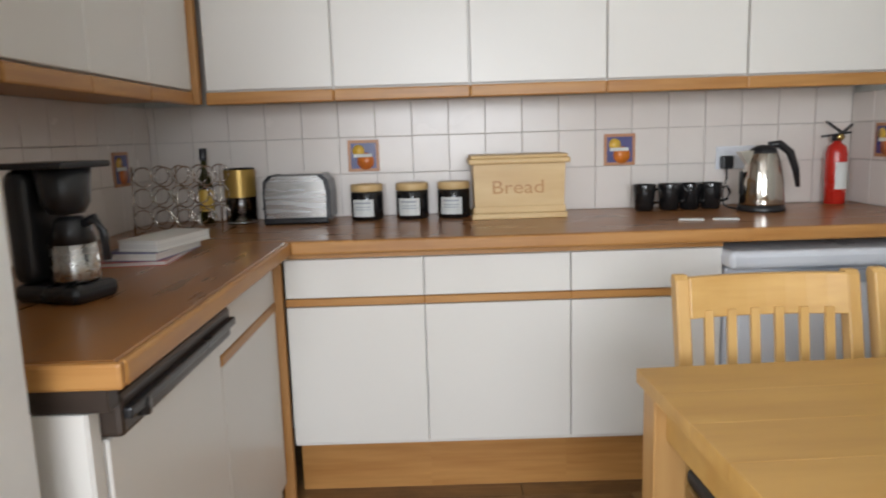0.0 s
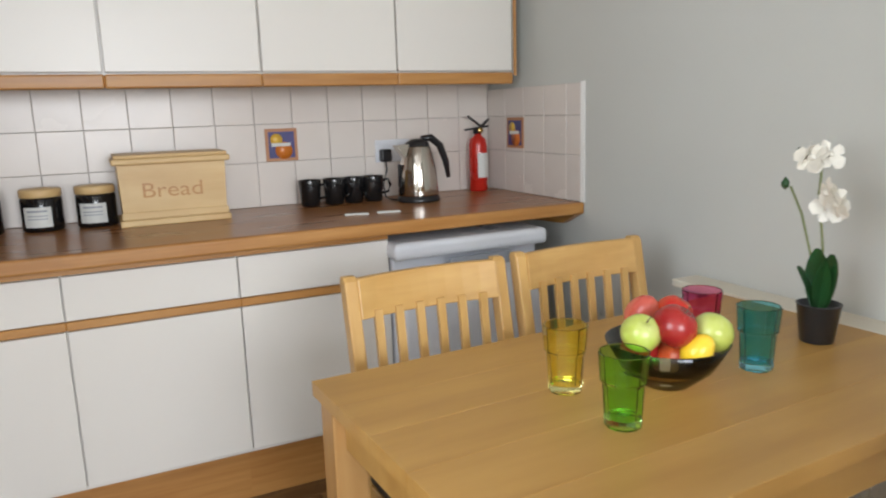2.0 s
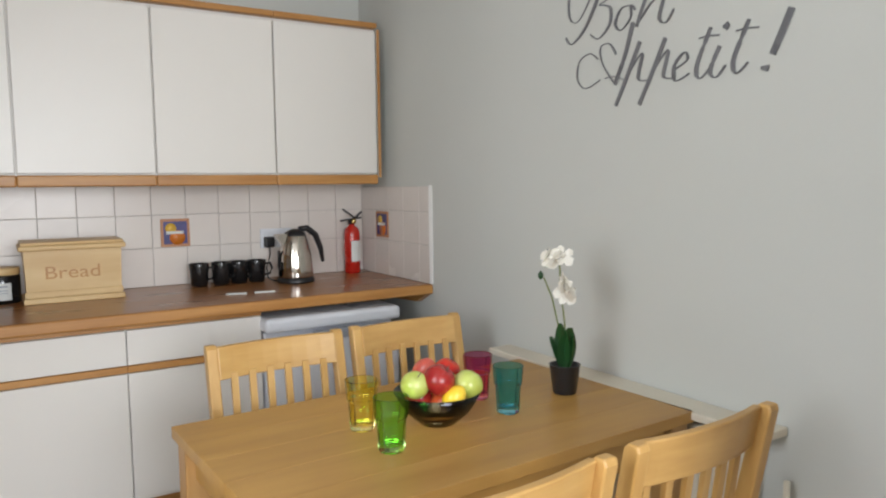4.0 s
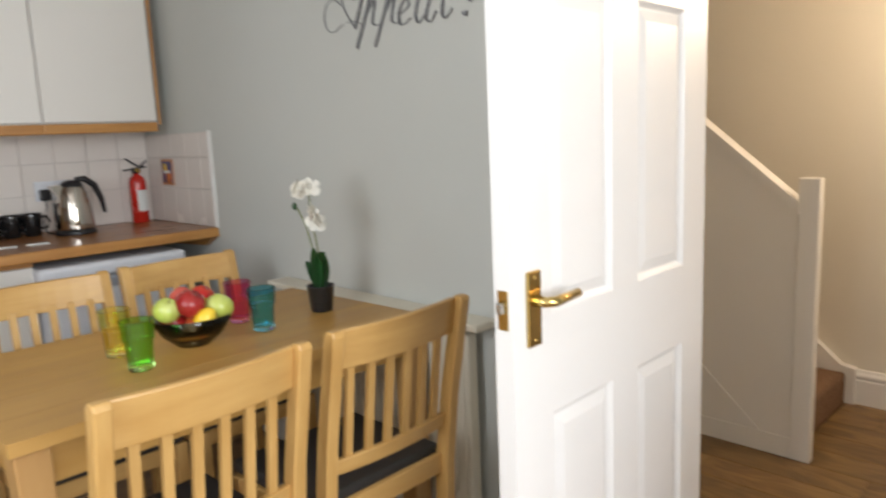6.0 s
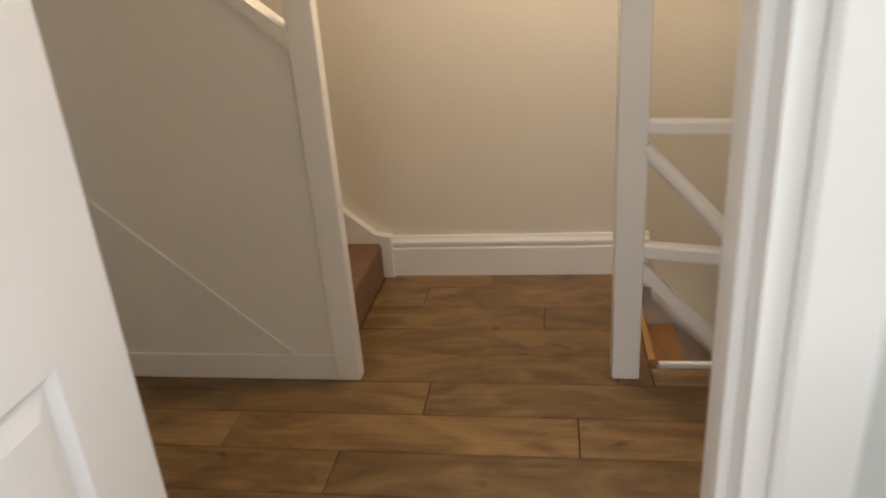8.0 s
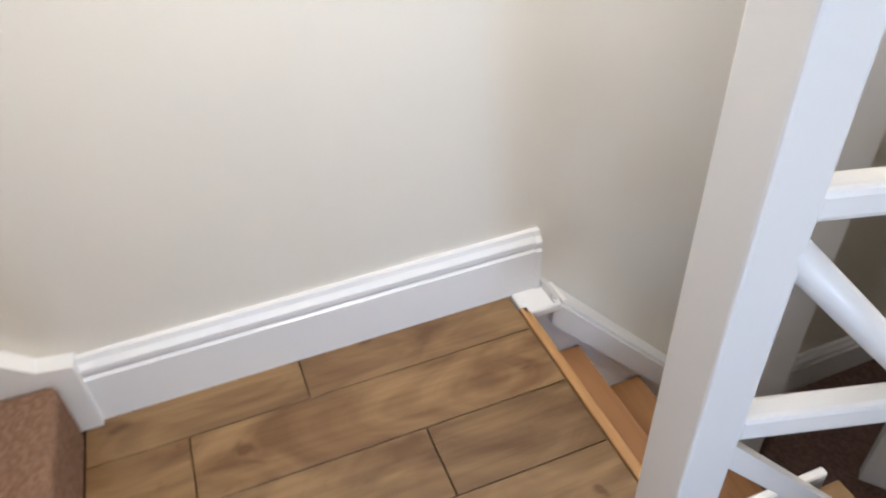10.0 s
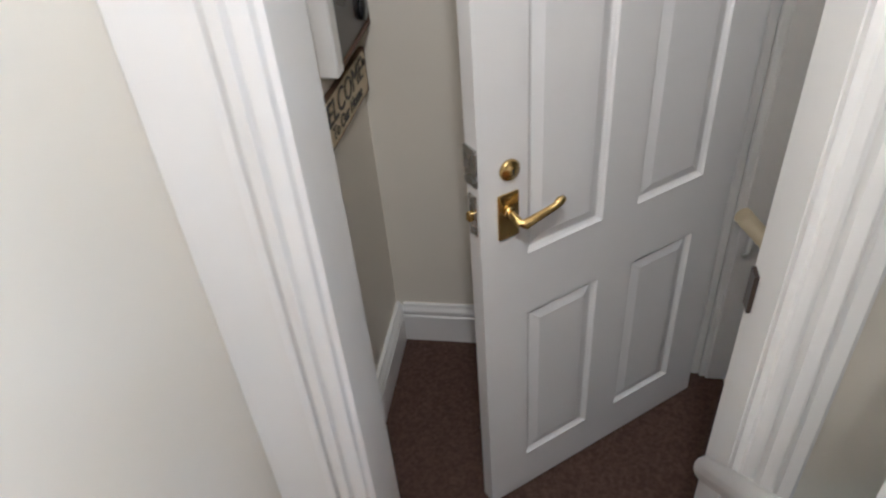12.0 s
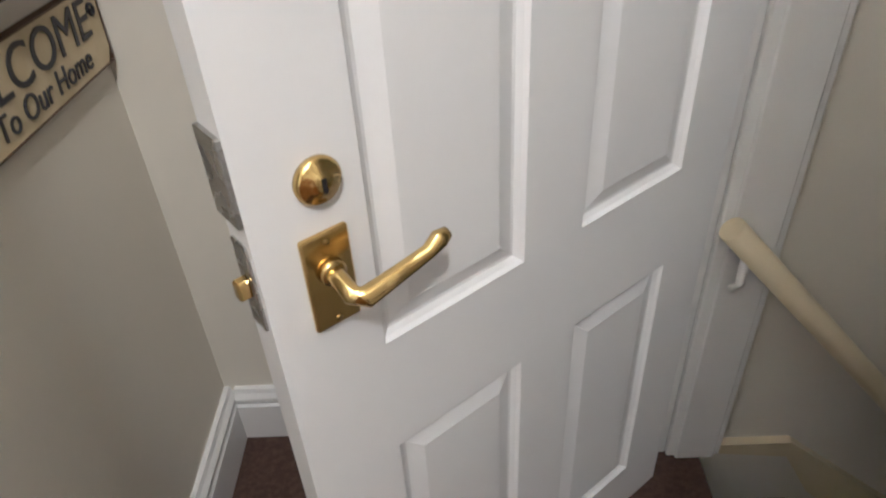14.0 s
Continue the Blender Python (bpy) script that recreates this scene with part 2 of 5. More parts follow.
G_CLEAR = glass("clear_glass", (0.97, 0.98, 0.97))
G_YELLOW = glass("yellow_glass", (0.99, 0.96, 0.42))
G_GREEN = glass("green_glass", (0.50, 0.93, 0.30))
G_BLUE = glass("blue_glass", (0.28, 0.78, 0.93))
G_PINK = glass("pink_glass", (0.95, 0.34, 0.58))
G_BOWL = glass("amber_green_glass", (0.62, 0.50, 0.28))
G_DARK = glass("dark_bottle_glass", (0.10, 0.11, 0.03))


def fruit(name, c1, c2, sc=6.0):
    return mat(name, c1, c2, rough=0.25, scale=(sc, sc, sc * 0.6), bump=0.02, fine=120, low=0.4, high=0.62)


F_RED = fruit("red_apple_skin", (0.24, 0.008, 0.012), (0.36, 0.025, 0.02), 14)
F_RED2 = fruit("bright_red_apple_skin", (0.50, 0.02, 0.015), (0.58, 0.10, 0.03), 16)
F_GREEN = fruit("green_apple_skin", (0.46, 0.52, 0.10), (0.56, 0.60, 0.20), 20)
F_LEMON = fruit("lemon_skin", (0.85, 0.52, 0.02), (0.90, 0.62, 0.06), 20)
F_PEACH = fruit("peach_skin", (0.68, 0.22, 0.13), (0.58, 0.10, 0.07), 12)

# ---- mesh helpers ----


def bx(bm, x0, x1, y0, y1, z0, z1, bev=0.0, seg=1):
    """An axis-aligned block, its edges rounded by bev."""
    v = [bm.verts.new((x, y, z)) for x in (min(x0, x1), max(x0, x1)) for y in (min(y0, y1), max(y0, y1)) for z in (min(z0, z1), max(z0, z1))]
    fs = [bm.faces.new([v[i] for i in q]) for q in ((0, 1, 3, 2), (4, 6, 7, 5), (0, 4, 5, 1), (2, 3, 7, 6), (0, 2, 6, 4), (1, 5, 7, 3))]
    if bev:
        es = list({e for f in fs for e in f.edges})
        bmesh.ops.bevel(bm, geom=es, offset=bev, segments=seg, profile=0.5, affect="EDGES")
    return bm


def block(x0, x1, y0, y1, z0, z1, bev=0.0, seg=1):
    return bx(bmesh.new(), x0, x1, y0, y1, z0, z1, bev, seg)


def lathe(prof, seg=28, bm=None, at=(0, 0, 0), smooth=True):
    """A turned body from (radius, height) pairs."""
    bm = bm or bmesh.new()
    rings = []
    for r, z in prof:
        if r < 1e-5:
            rings.append([bm.verts.new((at[0], at[1], at[2] + z))])
        else:
            rings.append([bm.verts.new((at[0] + r * math.cos(2 * math.pi * k / seg), at[1] + r * math.sin(2 * math.pi * k / seg), at[2] + z)) for k in range(seg)])
    for a, b in zip(rings, rings[1:]):
        for k in range(seg):
            k2 = (k + 1) % seg
            q = ([a[0], b[k2], b[k]] if len(a) == 1 else [a[k], a[k2], b[0]] if len(b) == 1 else [a[k], a[k2], b[k2], b[k]])
            if len(a) == 1 and len(b) == 1:
                continue
            bm.faces.new(q).smooth = smooth
    return bm


def tube(pts, r, seg=10, bm=None, radii=None, flat=1.0):
    """A round bar along a line of points."""
    bm = bm or bmesh.new()
    pts = [Vector(p) for p in pts]
    rings = []
    for i, p in enumerate(pts):
        d = (pts[min(i + 1, len(pts) - 1)] - pts[max(i - 1, 0)]).normalized()
        up = Vector((0, 0, 1)) if abs(d.z) < 0.9 else Vector((1, 0, 0))
        a = d.cross(up).normalized()
        b = a.cross(d)
        rr = radii[i] if radii else r
        rings.append([bm.verts.new(p + a * rr * math.cos(2 * math.pi * k / seg) + b * rr * flat * math.sin(2 * math.pi * k / seg)) for k in range(seg)])
    for A, B in zip(rings, rings[1:]):
        for k in range(seg):
            bm.faces.new([A[k], A[(k + 1) % seg], B[(k + 1) % seg], B[k]]).smooth = True
    bm.faces.new(rings[0][::-1])
    bm.faces.new(rings[-1])
    return bm


def prism(poly, axis, a0, a1, bm=None):
    """A flat outline pushed along an axis: outline in the other two axes, in order."""
    bm = bm or bmesh.new()
    put = {"x": lambda u, v, a: (a, u, v), "y": lambda u, v, a: (u, a, v), "z": lambda u, v, a: (u, v, a)}[axis]
    A = [bm.verts.new(put(u, v, a0)) for u, v in poly]
    B = [bm.verts.new(put(u, v, a1)) for u, v in poly]
    n = len(poly)
    bm.faces.new(A[::-1])
    bm.faces.new(B)
    for k in range(n):
        bm.faces.new([A[k], A[(k + 1) % n], B[(k + 1) % n], B[k]])
    return bm


def mesh_of(name, bm, material):
    bmesh.ops.recalc_face_normals(bm, faces=bm.faces[:])
    me = bpy.data.meshes.new(name)
    bm.to_mesh(me)
    bm.free()
    me.materials.append(material)
    return me


def part(name, bm, material, parent, label=""):
    ob = new(name, mesh_of(name, bm, material))
    ob.parent = parent
    return tagged(ob, label)


def thing(name, loc, label, category, group="", kind="", rz=0.0):
    ob = new(name)
    ob.empty_display_size = 0.1
    ob.matrix_world = pose(*loc, 0, 0, rz)
    return tagged(ob, label, category, group, kind)


def fixed(name, bm, material, label, category):
    return tagged(new(name, mesh_of(name, bm, material)), label, category, kind="structure")


def text_mesh(body, size, shear, depth, material, name, parent, m, width=None, label="", thin=0.0):
    """Lettering in the built-in font as a mesh, scaled to a width."""
    c = bpy.data.curves.new(name, "FONT")
    c.body, c.size, c.shear, c.extrude, c.offset = body, size, shear, depth, thin
    tmp = new("lettering_source", c)
    dg = bpy.context.evaluated_depsgraph_get()
    me = bpy.data.meshes.new_from_object(tmp.evaluated_get(dg))
    bpy.data.objects.remove(tmp)
    if width:
        xs = [v.co.x for v in me.vertices]
        k = width / (max(xs) - min(xs))
        for v in me.vertices:
            v.co.x = (v.co.x - min(xs)) * k
    me.materials.clear()
    me.materials.append(material)
    ob = new(name, me)
    ob.parent = parent
    ob.matrix_local = m
    return tagged(ob, label)


# ---- structure ----
FARX = 1.935
LOW = -0.835
CEIL = 2.45
KS, KW = -6.2, -2.85
OPY, PY, LEND, RAILW = -4.38, -4.03, -5.345, -5.25
fixed("floor_kitchen", block(KW - 0.1, 0.0, KS - 0.1, 0.1, -0.16, -0.012), M_GAP, "dark underlay below brown laminate kitchen floor", "floor")
fixed("wall_north", block(KW - 0.1, 0.0, 0.0, 0.12, -0.16, CEIL), M_GREEN, "pale grey-green painted wall behind the wall cabinets", "wall")
# the opening is cut for the added side window
w = block(KW - 0.12, KW, -2.3, 0.0, -0.16, CEIL)
bx(w, KW - 0.12, KW, KS, -3.4, -0.16, CEIL)
bx(w, KW - 0.12, KW, -3.4, -2.3, -0.16, 0.98)
bx(w, KW - 0.12, KW, -3.4, -2.3, 2.22, CEIL)
fixed("wall_west", w, M_GREEN, "pale grey-green painted side wall with an added window opening", "wall")
WX0, WX1, WZ0, WZ1 = -2.55, -0.45, 0.9, 2.3
w = block(KW - 0.12, WX0, KS - 0.12, KS, -0.16, CEIL)
bx(w, WX1, 0.0, KS - 0.12, KS, -0.16, CEIL)
bx(w, WX0, WX1, KS - 0.12, KS, -0.16, WZ0)
bx(w, WX0, WX1, KS - 0.12, KS, WZ1, CEIL)
fixed("wall_south", w, M_GREEN, "pale grey-green painted wall with a wide window", "wall")
fixed("wall_nib", block(KW, -2.24, -2.12, -1.98, -0.012, CEIL), M_CEIL, "pale painted wall end beside the worktop", "wall")
# unseen wall stub, added to keep window light off the doorway wall
fixed("wall_recess", block(-0.66, -0.001, -4.66, -4.54, -0.012, CEIL), M_GREEN, "unseen pale grey-green wall end added to shade the doorway wall", "wall")
HY, JY, WT = -2.90, -3.628, 0.12
w = block(0.0, WT, HY, 0.12, -0.16, CEIL)
bx(w, 0.0, WT, KS - 0.12, JY, -0.16, CEIL)
bx(w, 0.0, WT, JY, HY, 2.02, CEIL)
fixed("wall_east", w, M_GREEN, "pale grey-green painted kitchen wall with a doorway", "wall")
fixed("ceiling_kitchen", block(KW - 0.12, 0.0, KS - 0.12, 0.12, CEIL, CEIL + 0.1), M_CEIL, "plain white painted kitchen ceiling", "ceiling")
fixed("ceiling_hall", block(0.0, FARX + 0.1, -5.7, 0.12, CEIL + 0.002, CEIL + 0.1), M_CEIL, "plain white painted hall ceiling", "ceiling")
# window behind the camera
wd = thing("window_1", (0, 0, 0), "white-framed kitchen window letting in daylight", "window", kind="structure")
c = KS - 0.06
for u0, u1, v0, v1 in ((WX0, WX1, WZ0, WZ0 + 0.06), (WX0, WX1, WZ1 - 0.06, WZ1), (WX0, WX0 + 0.06, WZ0 + 0.06, WZ1 - 0.06), (WX1 - 0.06, WX1, WZ0 + 0.06, WZ1 - 0.06),
                       (-1.53, -1.47, WZ0 + 0.06, WZ1 - 0.06)):
    part("window_frame", block(u0, u1, c - 0.03, c + 0.03, v0, v1, 0.004), M_GLOSS, wd)
# side window out of view, added round the east wall's fill light
wd = thing("window_2", (0, 0, 0), "white-framed side window, unseen, added for fill light on the east wall", "window", kind="structure")
c = KW - 0.06
for u0, u1, v0, v1 in ((-3.4, -2.3, 0.98, 1.04), (-3.4, -2.3, 2.16, 2.22), (-3.4, -3.34, 1.04, 2.16), (-2.36, -2.3, 1.04, 2.16)):
    part("window_frame", block(c - 0.03, c + 0.03, u0, u1, v0, v1, 0.004), M_GLOSS, wd)
# hall side
fixed("wall_hall_west", bx(bx(block(WT, WT + 0.012, HY, 0.12, -0.16, CEIL), WT, WT + 0.012, PY, JY, -0.16, CEIL), WT, WT + 0.012, JY, HY, 2.02, CEIL),
      M_CREAM, "cream painted hall side of the kitchen wall", "wall")
fixed("wall_hall_east", block(FARX, FARX + 0.12, -5.62, 0.12, LOW - 0.1, CEIL), M_CREAM, "cream painted wall along the stairs", "wall")
fixed("wall_hall_north", block(WT, FARX, 0.0, 0.12, -0.16, CEIL), M_CREAM, "cream painted wall above the carpeted stairs", "wall")
fixed("floor_landing_base", block(0.0, 1.24, PY, 0.0, -0.16, -0.012), M_GAP, "dark underlay below the hall planks", "floor")
fixed("floor_landing_base_far", block(1.24, FARX, -3.70, -2.78, -0.16, -0.012), M_GAP, "dark underlay below the hall planks", "floor")
fixed("wall_under_landing", bx(block(1.195, 1.260, PY - 0.05, -3.72, LOW - 0.05, -0.161), 1.0, 1.075, OPY + 0.002, PY - 0.05, LOW - 0.05, -0.25), M_CREAM,
      "cream panel below the landing edge", "wall")
# end of landing: thin white partition, void behind it
fixed("wall_landing_end", block(0.0, 1.10, PY - 0.05, PY, -0.16, CEIL), M_GLOSS, "white painted partition closing the landing", "wall")
fixed("wall_behind_partition", block(0.0, 0.75, OPY + 0.001, PY - 0.05, -0.16, CEIL), M_GLOSS, "white painted wall behind the partition", "wall")
# lobby
OPX0, OPX1 = 1.125, 1.737
w = block(1.76, FARX, OPY - 0.11, OPY, LOW - 0.05, CEIL)
bx(w, 0.6, 1.115, OPY - 0.11, OPY - 0.001, LOW - 0.05, CEIL)
bx(w, 1.115, 1.76, OPY - 0.11, OPY, 2.1, CEIL)
fixed("wall_lobby_opening", w, M_CREAM, "cream painted wall around the lobby opening", "wall")
fixed("floor_lobby", block(0.88, FARX, -5.62, OPY + 0.03, LOW - 0.1, LOW), M_DCARPET, "dark brown carpet in the lobby", "floor")
fixed("wall_lobby_end", block(0.955, FARX, LEND - 0.12, LEND, LOW - 0.1, CEIL), M_CREAM, "cream painted end wall of the lobby", "wall")
fixed("wall_stair_rail", bx(block(0.121, 0.955, -5.62, RAILW, -2.6, CEIL), -1.6, 0.121, -5.62, RAILW, -2.6, -0.30), M_CREAM, "cream painted wall beside the lower stairs", "wall")
# unseen wall and slab, added to stop sky light leaking in below
fixed("wall_below_lobby", block(0.881, 0.96, -5.62, OPY, -2.72, LOW - 0.101), M_CREAM, "unseen cream wall below the lobby floor, added to block sky light", "wall")
fixed("floor_lower", block(-1.72, 0.87, -5.62, OPY, -2.72, -2.6), M_DCARPET, "unseen dark brown slab below the lower stairs, added to block sky light", "floor")
# the two upper blocks are added to shut out sky light
fixed("wall_lower_stairs", bx(bx(block(-1.6, 0.84, OPY - 0.11, OPY - 0.002, -2.6, LOW - 0.051), -1.6, 0.121, OPY - 0.11, OPY - 0.002, LOW - 0.051, -0.301), 0.121, 0.599, OPY - 0.11, OPY - 0.002, LOW - 0.051, CEIL), M_CREAM, "cream painted wall below the landing", "wall")
fixed("wall_lower_end", block(-1.72, -1.6, -5.62, OPY, -2.6, -0.30), M_CREAM, "cream painted wall at the foot of the lower stairs", "wall")
w = block(0.83, 0.95, -4.53, OPY - 0.121, LOW - 0.05, CEIL)
bx(w, 0.83, 0.95, RAILW, -4.53, 1.20, CEIL)
fixed("wall_entrance", w, M_CREAM, "cream painted wall around the entrance door", "wall")
fixed("ceiling_lower", bx(block(0.121, 0.84, -5.62, OPY, 1.9, 2.0), -1.72, 0.121, -5.62, OPY, -0.30, -0.165), M_CEIL, "white painted ceiling over the lower stairs", "ceiling")
# skirtings, architraves, trim


def skirt_profile(h, t):
    """Outline of a torus skirting: depth from the wall, height."""
    return [(0, 0), (t, 0), (t, h * 0.70), (t * 0.75, h * 0.73), (t * 0.95, h * 0.80), (t * 0.95, h * 0.86), (t * 0.6, h * 0.93), (t * 0.45, h), (0, h)]


fixed("baseboard_landing", prism([(FARX - d, z) for d, z in skirt_profile(0.158, 0.026)], "y", -3.772, -2.835), M_GLOSS, "white gloss moulded skirting along the landing", "skirting")
t = prism([(FARX - d, z) for d, z in skirt_profile(0.158, 0.03)], "y", -3.787, -3.772)
bx(t, FARX - 0.095, FARX, -3.81, -3.715, -0.022, 0.003, 0.006, 2)
bx(t, FARX - 0.075, FARX, -3.835, -3.787, -0.034, -0.014, 0.006, 2)
fixed("trim_skirting_return", t, M_GLOSS, "white gloss skirting end on a small ledge", "trim")
t = prism([(-3.79, -0.01), (OPY + 0.001, -0.63), (OPY + 0.001, LOW), (-3.9, LOW), (-3.715, -0.30), (-3.715, -0.02)], "x", FARX - 0.07, FARX)
fixed("trim_lower_string", t, M_GLOSS, "white gloss stair string beside the wooden steps", "trim")
t = prism([(-3.79, 0.010), (OPY + 0.001, -0.612), (OPY + 0.001, -0.685), (-3.79, -0.063)], "x", FARX - 0.09, FARX - 0.07)
prism([(-3.79, 0.022), (OPY + 0.001, -0.60), (OPY + 0.001, -0.63), (-3.79, -0.008)], "x", FARX - 0.08, FARX, t)
fixed("trim_string_capping", t, M_GLOSS, "white gloss moulded capping on the stair string", "trim")
t = prism([(-2.835, 0), (-2.835, 0.165), (-2.775, 0.175), (-1.0, 1.70), (-1.0, 1.2), (-2.72, -0.01), (-2.78, 0)], "x", FARX - 0.04, FARX)
fixed("trim_upper_string", t, M_GLOSS, "white gloss stair string beside the carpeted steps", "trim")
fixed("baseboard_lobby", prism([(FARX - d, LOW + z) for d, z in skirt_profile(0.155, 0.024)], "y", LEND, OPY - 0.13), M_GLOSS, "white gloss moulded skirting in the lobby", "skirting")
fixed("baseboard_lobby_end", prism([(LEND + d, LOW + z) for d, z in skirt_profile(0.155, 0.024)], "x", 0.96, FARX - 0.024), M_GLOSS, "white gloss moulded skirting below the lobby end wall", "skirting")


def architrave_profile(w):
    """Stepped moulding: across the face, proud of the wall."""
    return [(0, 0), (0, 0.014), (w * 0.10, 0.014), (w * 0.12, 0.022), (w * 0.26, 0.024), (w * 0.29, 0.013), (w * 0.37, 0.013), (w * 0.40, 0.030),
            (w * 0.56, 0.034), (w * 0.60, 0.020), (w * 0.67, 0.020), (w * 0.70, 0.029), (w * 0.88, 0.031), (w * 0.91, 0.019), (w, 0.017), (w, 0)]


# lobby opening: moulded white architraves and lining
t = prism([(1.838 - u, OPY + p) for u, p in architrave_profile(0.102)], "z", LOW, 2.18)
bx(t, 1.838, FARX - 0.001, OPY + 0.001, OPY + 0.010, -0.62, CEIL - 0.002)
bx(t, OPX1, OPX1 + 0.022, OPY - 0.114, OPY - 0.002, LOW, 2.1)
fixed("trim_opening_moulding", t, M_GLOSS, "white gloss moulded architrave at the lobby opening", "architrave")
t = prism([(1.123 - u, OPY - 0.001 + p) for u, p in architrave_profile(0.105)], "z", LOW, 2.18)
bx(t, OPX0 - 0.009, OPX0, OPY - 0.114, OPY - 0.002, LOW, 2.1)
fixed("trim_opening_moulding_inner", t, M_GLOSS, "white gloss chipped architrave beside the handrail", "architrave")
fixed("trim_opening_head", bx(block(1.02, 1.838, OPY, OPY + 0.028, 2.182, 2.28, 0.006), OPX0, OPX1, OPY - 0.114, OPY - 0.002, 2.06, 2.099), M_GLOSS, "white gloss head over the lobby opening", "architrave")
sp = thing("strike_plate", (OPX0 + 0.004, OPY - 0.096, 0.195), "dark steel latch plate on the door lining", "latch plate")
part("plate", block(-0.004, 0.003, -0.013, 0.013, -0.036, 0.036, 0.001), M_DKBROWN, sp)
# kitchen doorway lining and architraves
t = block(-0.004, WT + 0.016, JY, JY + 0.022, 0.0, 2.0)
bx(t, 0.03, 0.06, JY + 0.022, JY + 0.034, 0.0, 1.99, 0.002)
bx(t, 0.10, WT + 0.016, HY - 0.022, HY, 0.0, 2.0)
bx(t, -0.004, WT + 0.016, JY + 0.022, HY - 0.022, 1.995, 2.018)
fixed("trim_kitchen_door_lining", t, M_GLOSS, "white gloss door lining", "door frame")
t = block(-0.02, -0.001, JY - 0.07, JY, 0.0, 2.08, 0.006)
bx(t, -0.02, -0.001, JY, HY, 2.02, 2.08, 0.006)
bx(t, -0.02, -0.001, HY, HY + 0.06, 0.0, 2.08, 0.006)
fixed("trim_kitchen_architrave", t, M_GLOSS, "white gloss architrave round the kitchen doorway", "architrave")
fixed("baseboard_kitchen", bx(block(-0.018, -0.001, HY + 0.06, -0.75, 0.0, 0.13, 0.005), -0.018, -0.001, KS, JY - 0.07, 0.0, 0.13, 0.005), M_GLOSS,
      "white gloss skirting along the kitchen wall", "skirting")
# entrance door frame
t = block(0.835, 0.952, RAILW + 0.001, RAILW + 0.022, LOW, 1.19, 0.003)
bx(t, 0.850, 0.935, RAILW + 0.022, RAILW + 0.030, LOW, 1.18, 0.003)
bx(t, 0.953, 0.975, LEND + 0.001, RAILW + 0.012, LOW, 1.19, 0.003)
bx(t, 0.835, 0.952, -4.56, -4.531, LOW, 1.19, 0.003)
bx(t, 0.835, 0.952, RAILW + 0.03, -4.56, 1.165, 1.198, 0.003)
fixed("trim_entrance_frame", t, M_GLOSS, "white gloss frame of the entrance door", "door frame")
fixed("trim_lower_skirting", prism([(0.834, LOW), (0.834, LOW + 0.03), (0.68, LOW + 0.03), (-1.4, LOW - 1.75), (-1.4, LOW - 1.95), (0.60, LOW - 0.16), (0.68, LOW - 0.02)], "y", RAILW, RAILW + 0.02),
      M_PLASTER, "cream painted string along the lower stairs", "skirting")

# stairs
st = thing("carpeted_stairs", (1.22, -2.80, 0.0), "brown carpeted stairs rising behind the white partition", "stairs")
for k in range(10):
    b = block(0.02, 0.673, k * 0.222, (k + 1) * 0.222 + 0.02, max(k * 0.185 - 0.1, -0.01), k * 0.185 + 0.148, 0.018, 3)
    part("step", b, M_CARPET, st)
st = thing("wooden_stairs", (1.235, -3.712, 0.0), "stained oak steps leading down to the lobby", "stairs")
for k, (ny, nz) in enumerate(((-0.168, -0.180), (-0.370, -0.385), (-0.573, -0.594))):
    py = (-0.02, -0.168, -0.370)[k]
    part("tread", block(-0.004, 0.627, ny, py + 0.03, nz - 0.028, nz, 0.006, 2), M_STEP, st)
    part("riser", block(0.0, 0.625, py + 0.004, py + 0.018, nz, (0, -0.180, -0.385)[k] - 0.029), M_STEP, st)
part("riser", block(0.0, 0.625, -0.562, -0.548, LOW, -0.623), M_STEP, st)
st = thing("lower_stairs", (0.88, -5.24, LOW), "dark carpeted stairs going down beyond the door", "stairs")
for k in range(7):
    part("step", block(-(k + 1) * 0.24 - 0.01, -k * 0.24, 0.0, 0.74, -(k + 1) * 0.19 - 0.12, -(k + 1) * 0.19, 0.012, 2), M_DCARPET, st)

# newel and sloping partition by the carpeted stairs
pt = thing("stair_partition", (1.173, -2.853, 0.0), "white boarded stair partition with a square newel", "stair partition")
part("newel_post", block(0.0, 0.045, -0.028, 0.045, 0.0, 1.078, 0.004, 2), M_GLOSS, pt)
part("panel", prism([(0.04, 0.0), (0.04, 0.95), (1.80, 2.41), (1.80, 0.0)], "x", 0.012, 0.05), M_GLOSS, pt)
part("capping", prism([(0.04, 0.945), (0.04, 0.988), (1.80, 2.445), (1.80, 2.405)], "x", -0.004, 0.07), M_GLOSS, pt)
part("base_board", block(0.005, 0.012, 0.04, 1.80, 0.0, 0.08), M_GLOSS, pt)
part("batten", prism([(0.16, 0.083), (0.20, 0.083), (1.80, 1.55), (1.80, 1.595)], "x", 0.006, 0.012), M_GLOSS, pt)

# landing balustrade
bl = thing("balustrade", (1.240, -3.638, 0.0), "white painted post and rails guarding the wooden steps", "balustrade")
part("post", block(-0.037, 0.037, -0.037, 0.037, 0.0, CEIL - 0.002, 0.004, 2), M_GLOSS, bl)
part("top_rail", block(-0.018, 0.018, -0.36, 0.0, 0.695, 0.732, 0.008, 2), M_GLOSS, bl).matrix_local = pose(-0.018, -0.034, 0, 0, 0, -15)
part("middle_rail", block(-0.018, 0.018, -0.36, 0.0, 0.366, 0.408, 0.008, 2), M_GLOSS, bl).matrix_local = pose(-0.018, -0.034, 0, 0, 0, -15)
part("edge_board", block(0.032, 0.048, -0.375, -0.10, -0.15, 0.012, 0.003), M_GLOSS, bl)
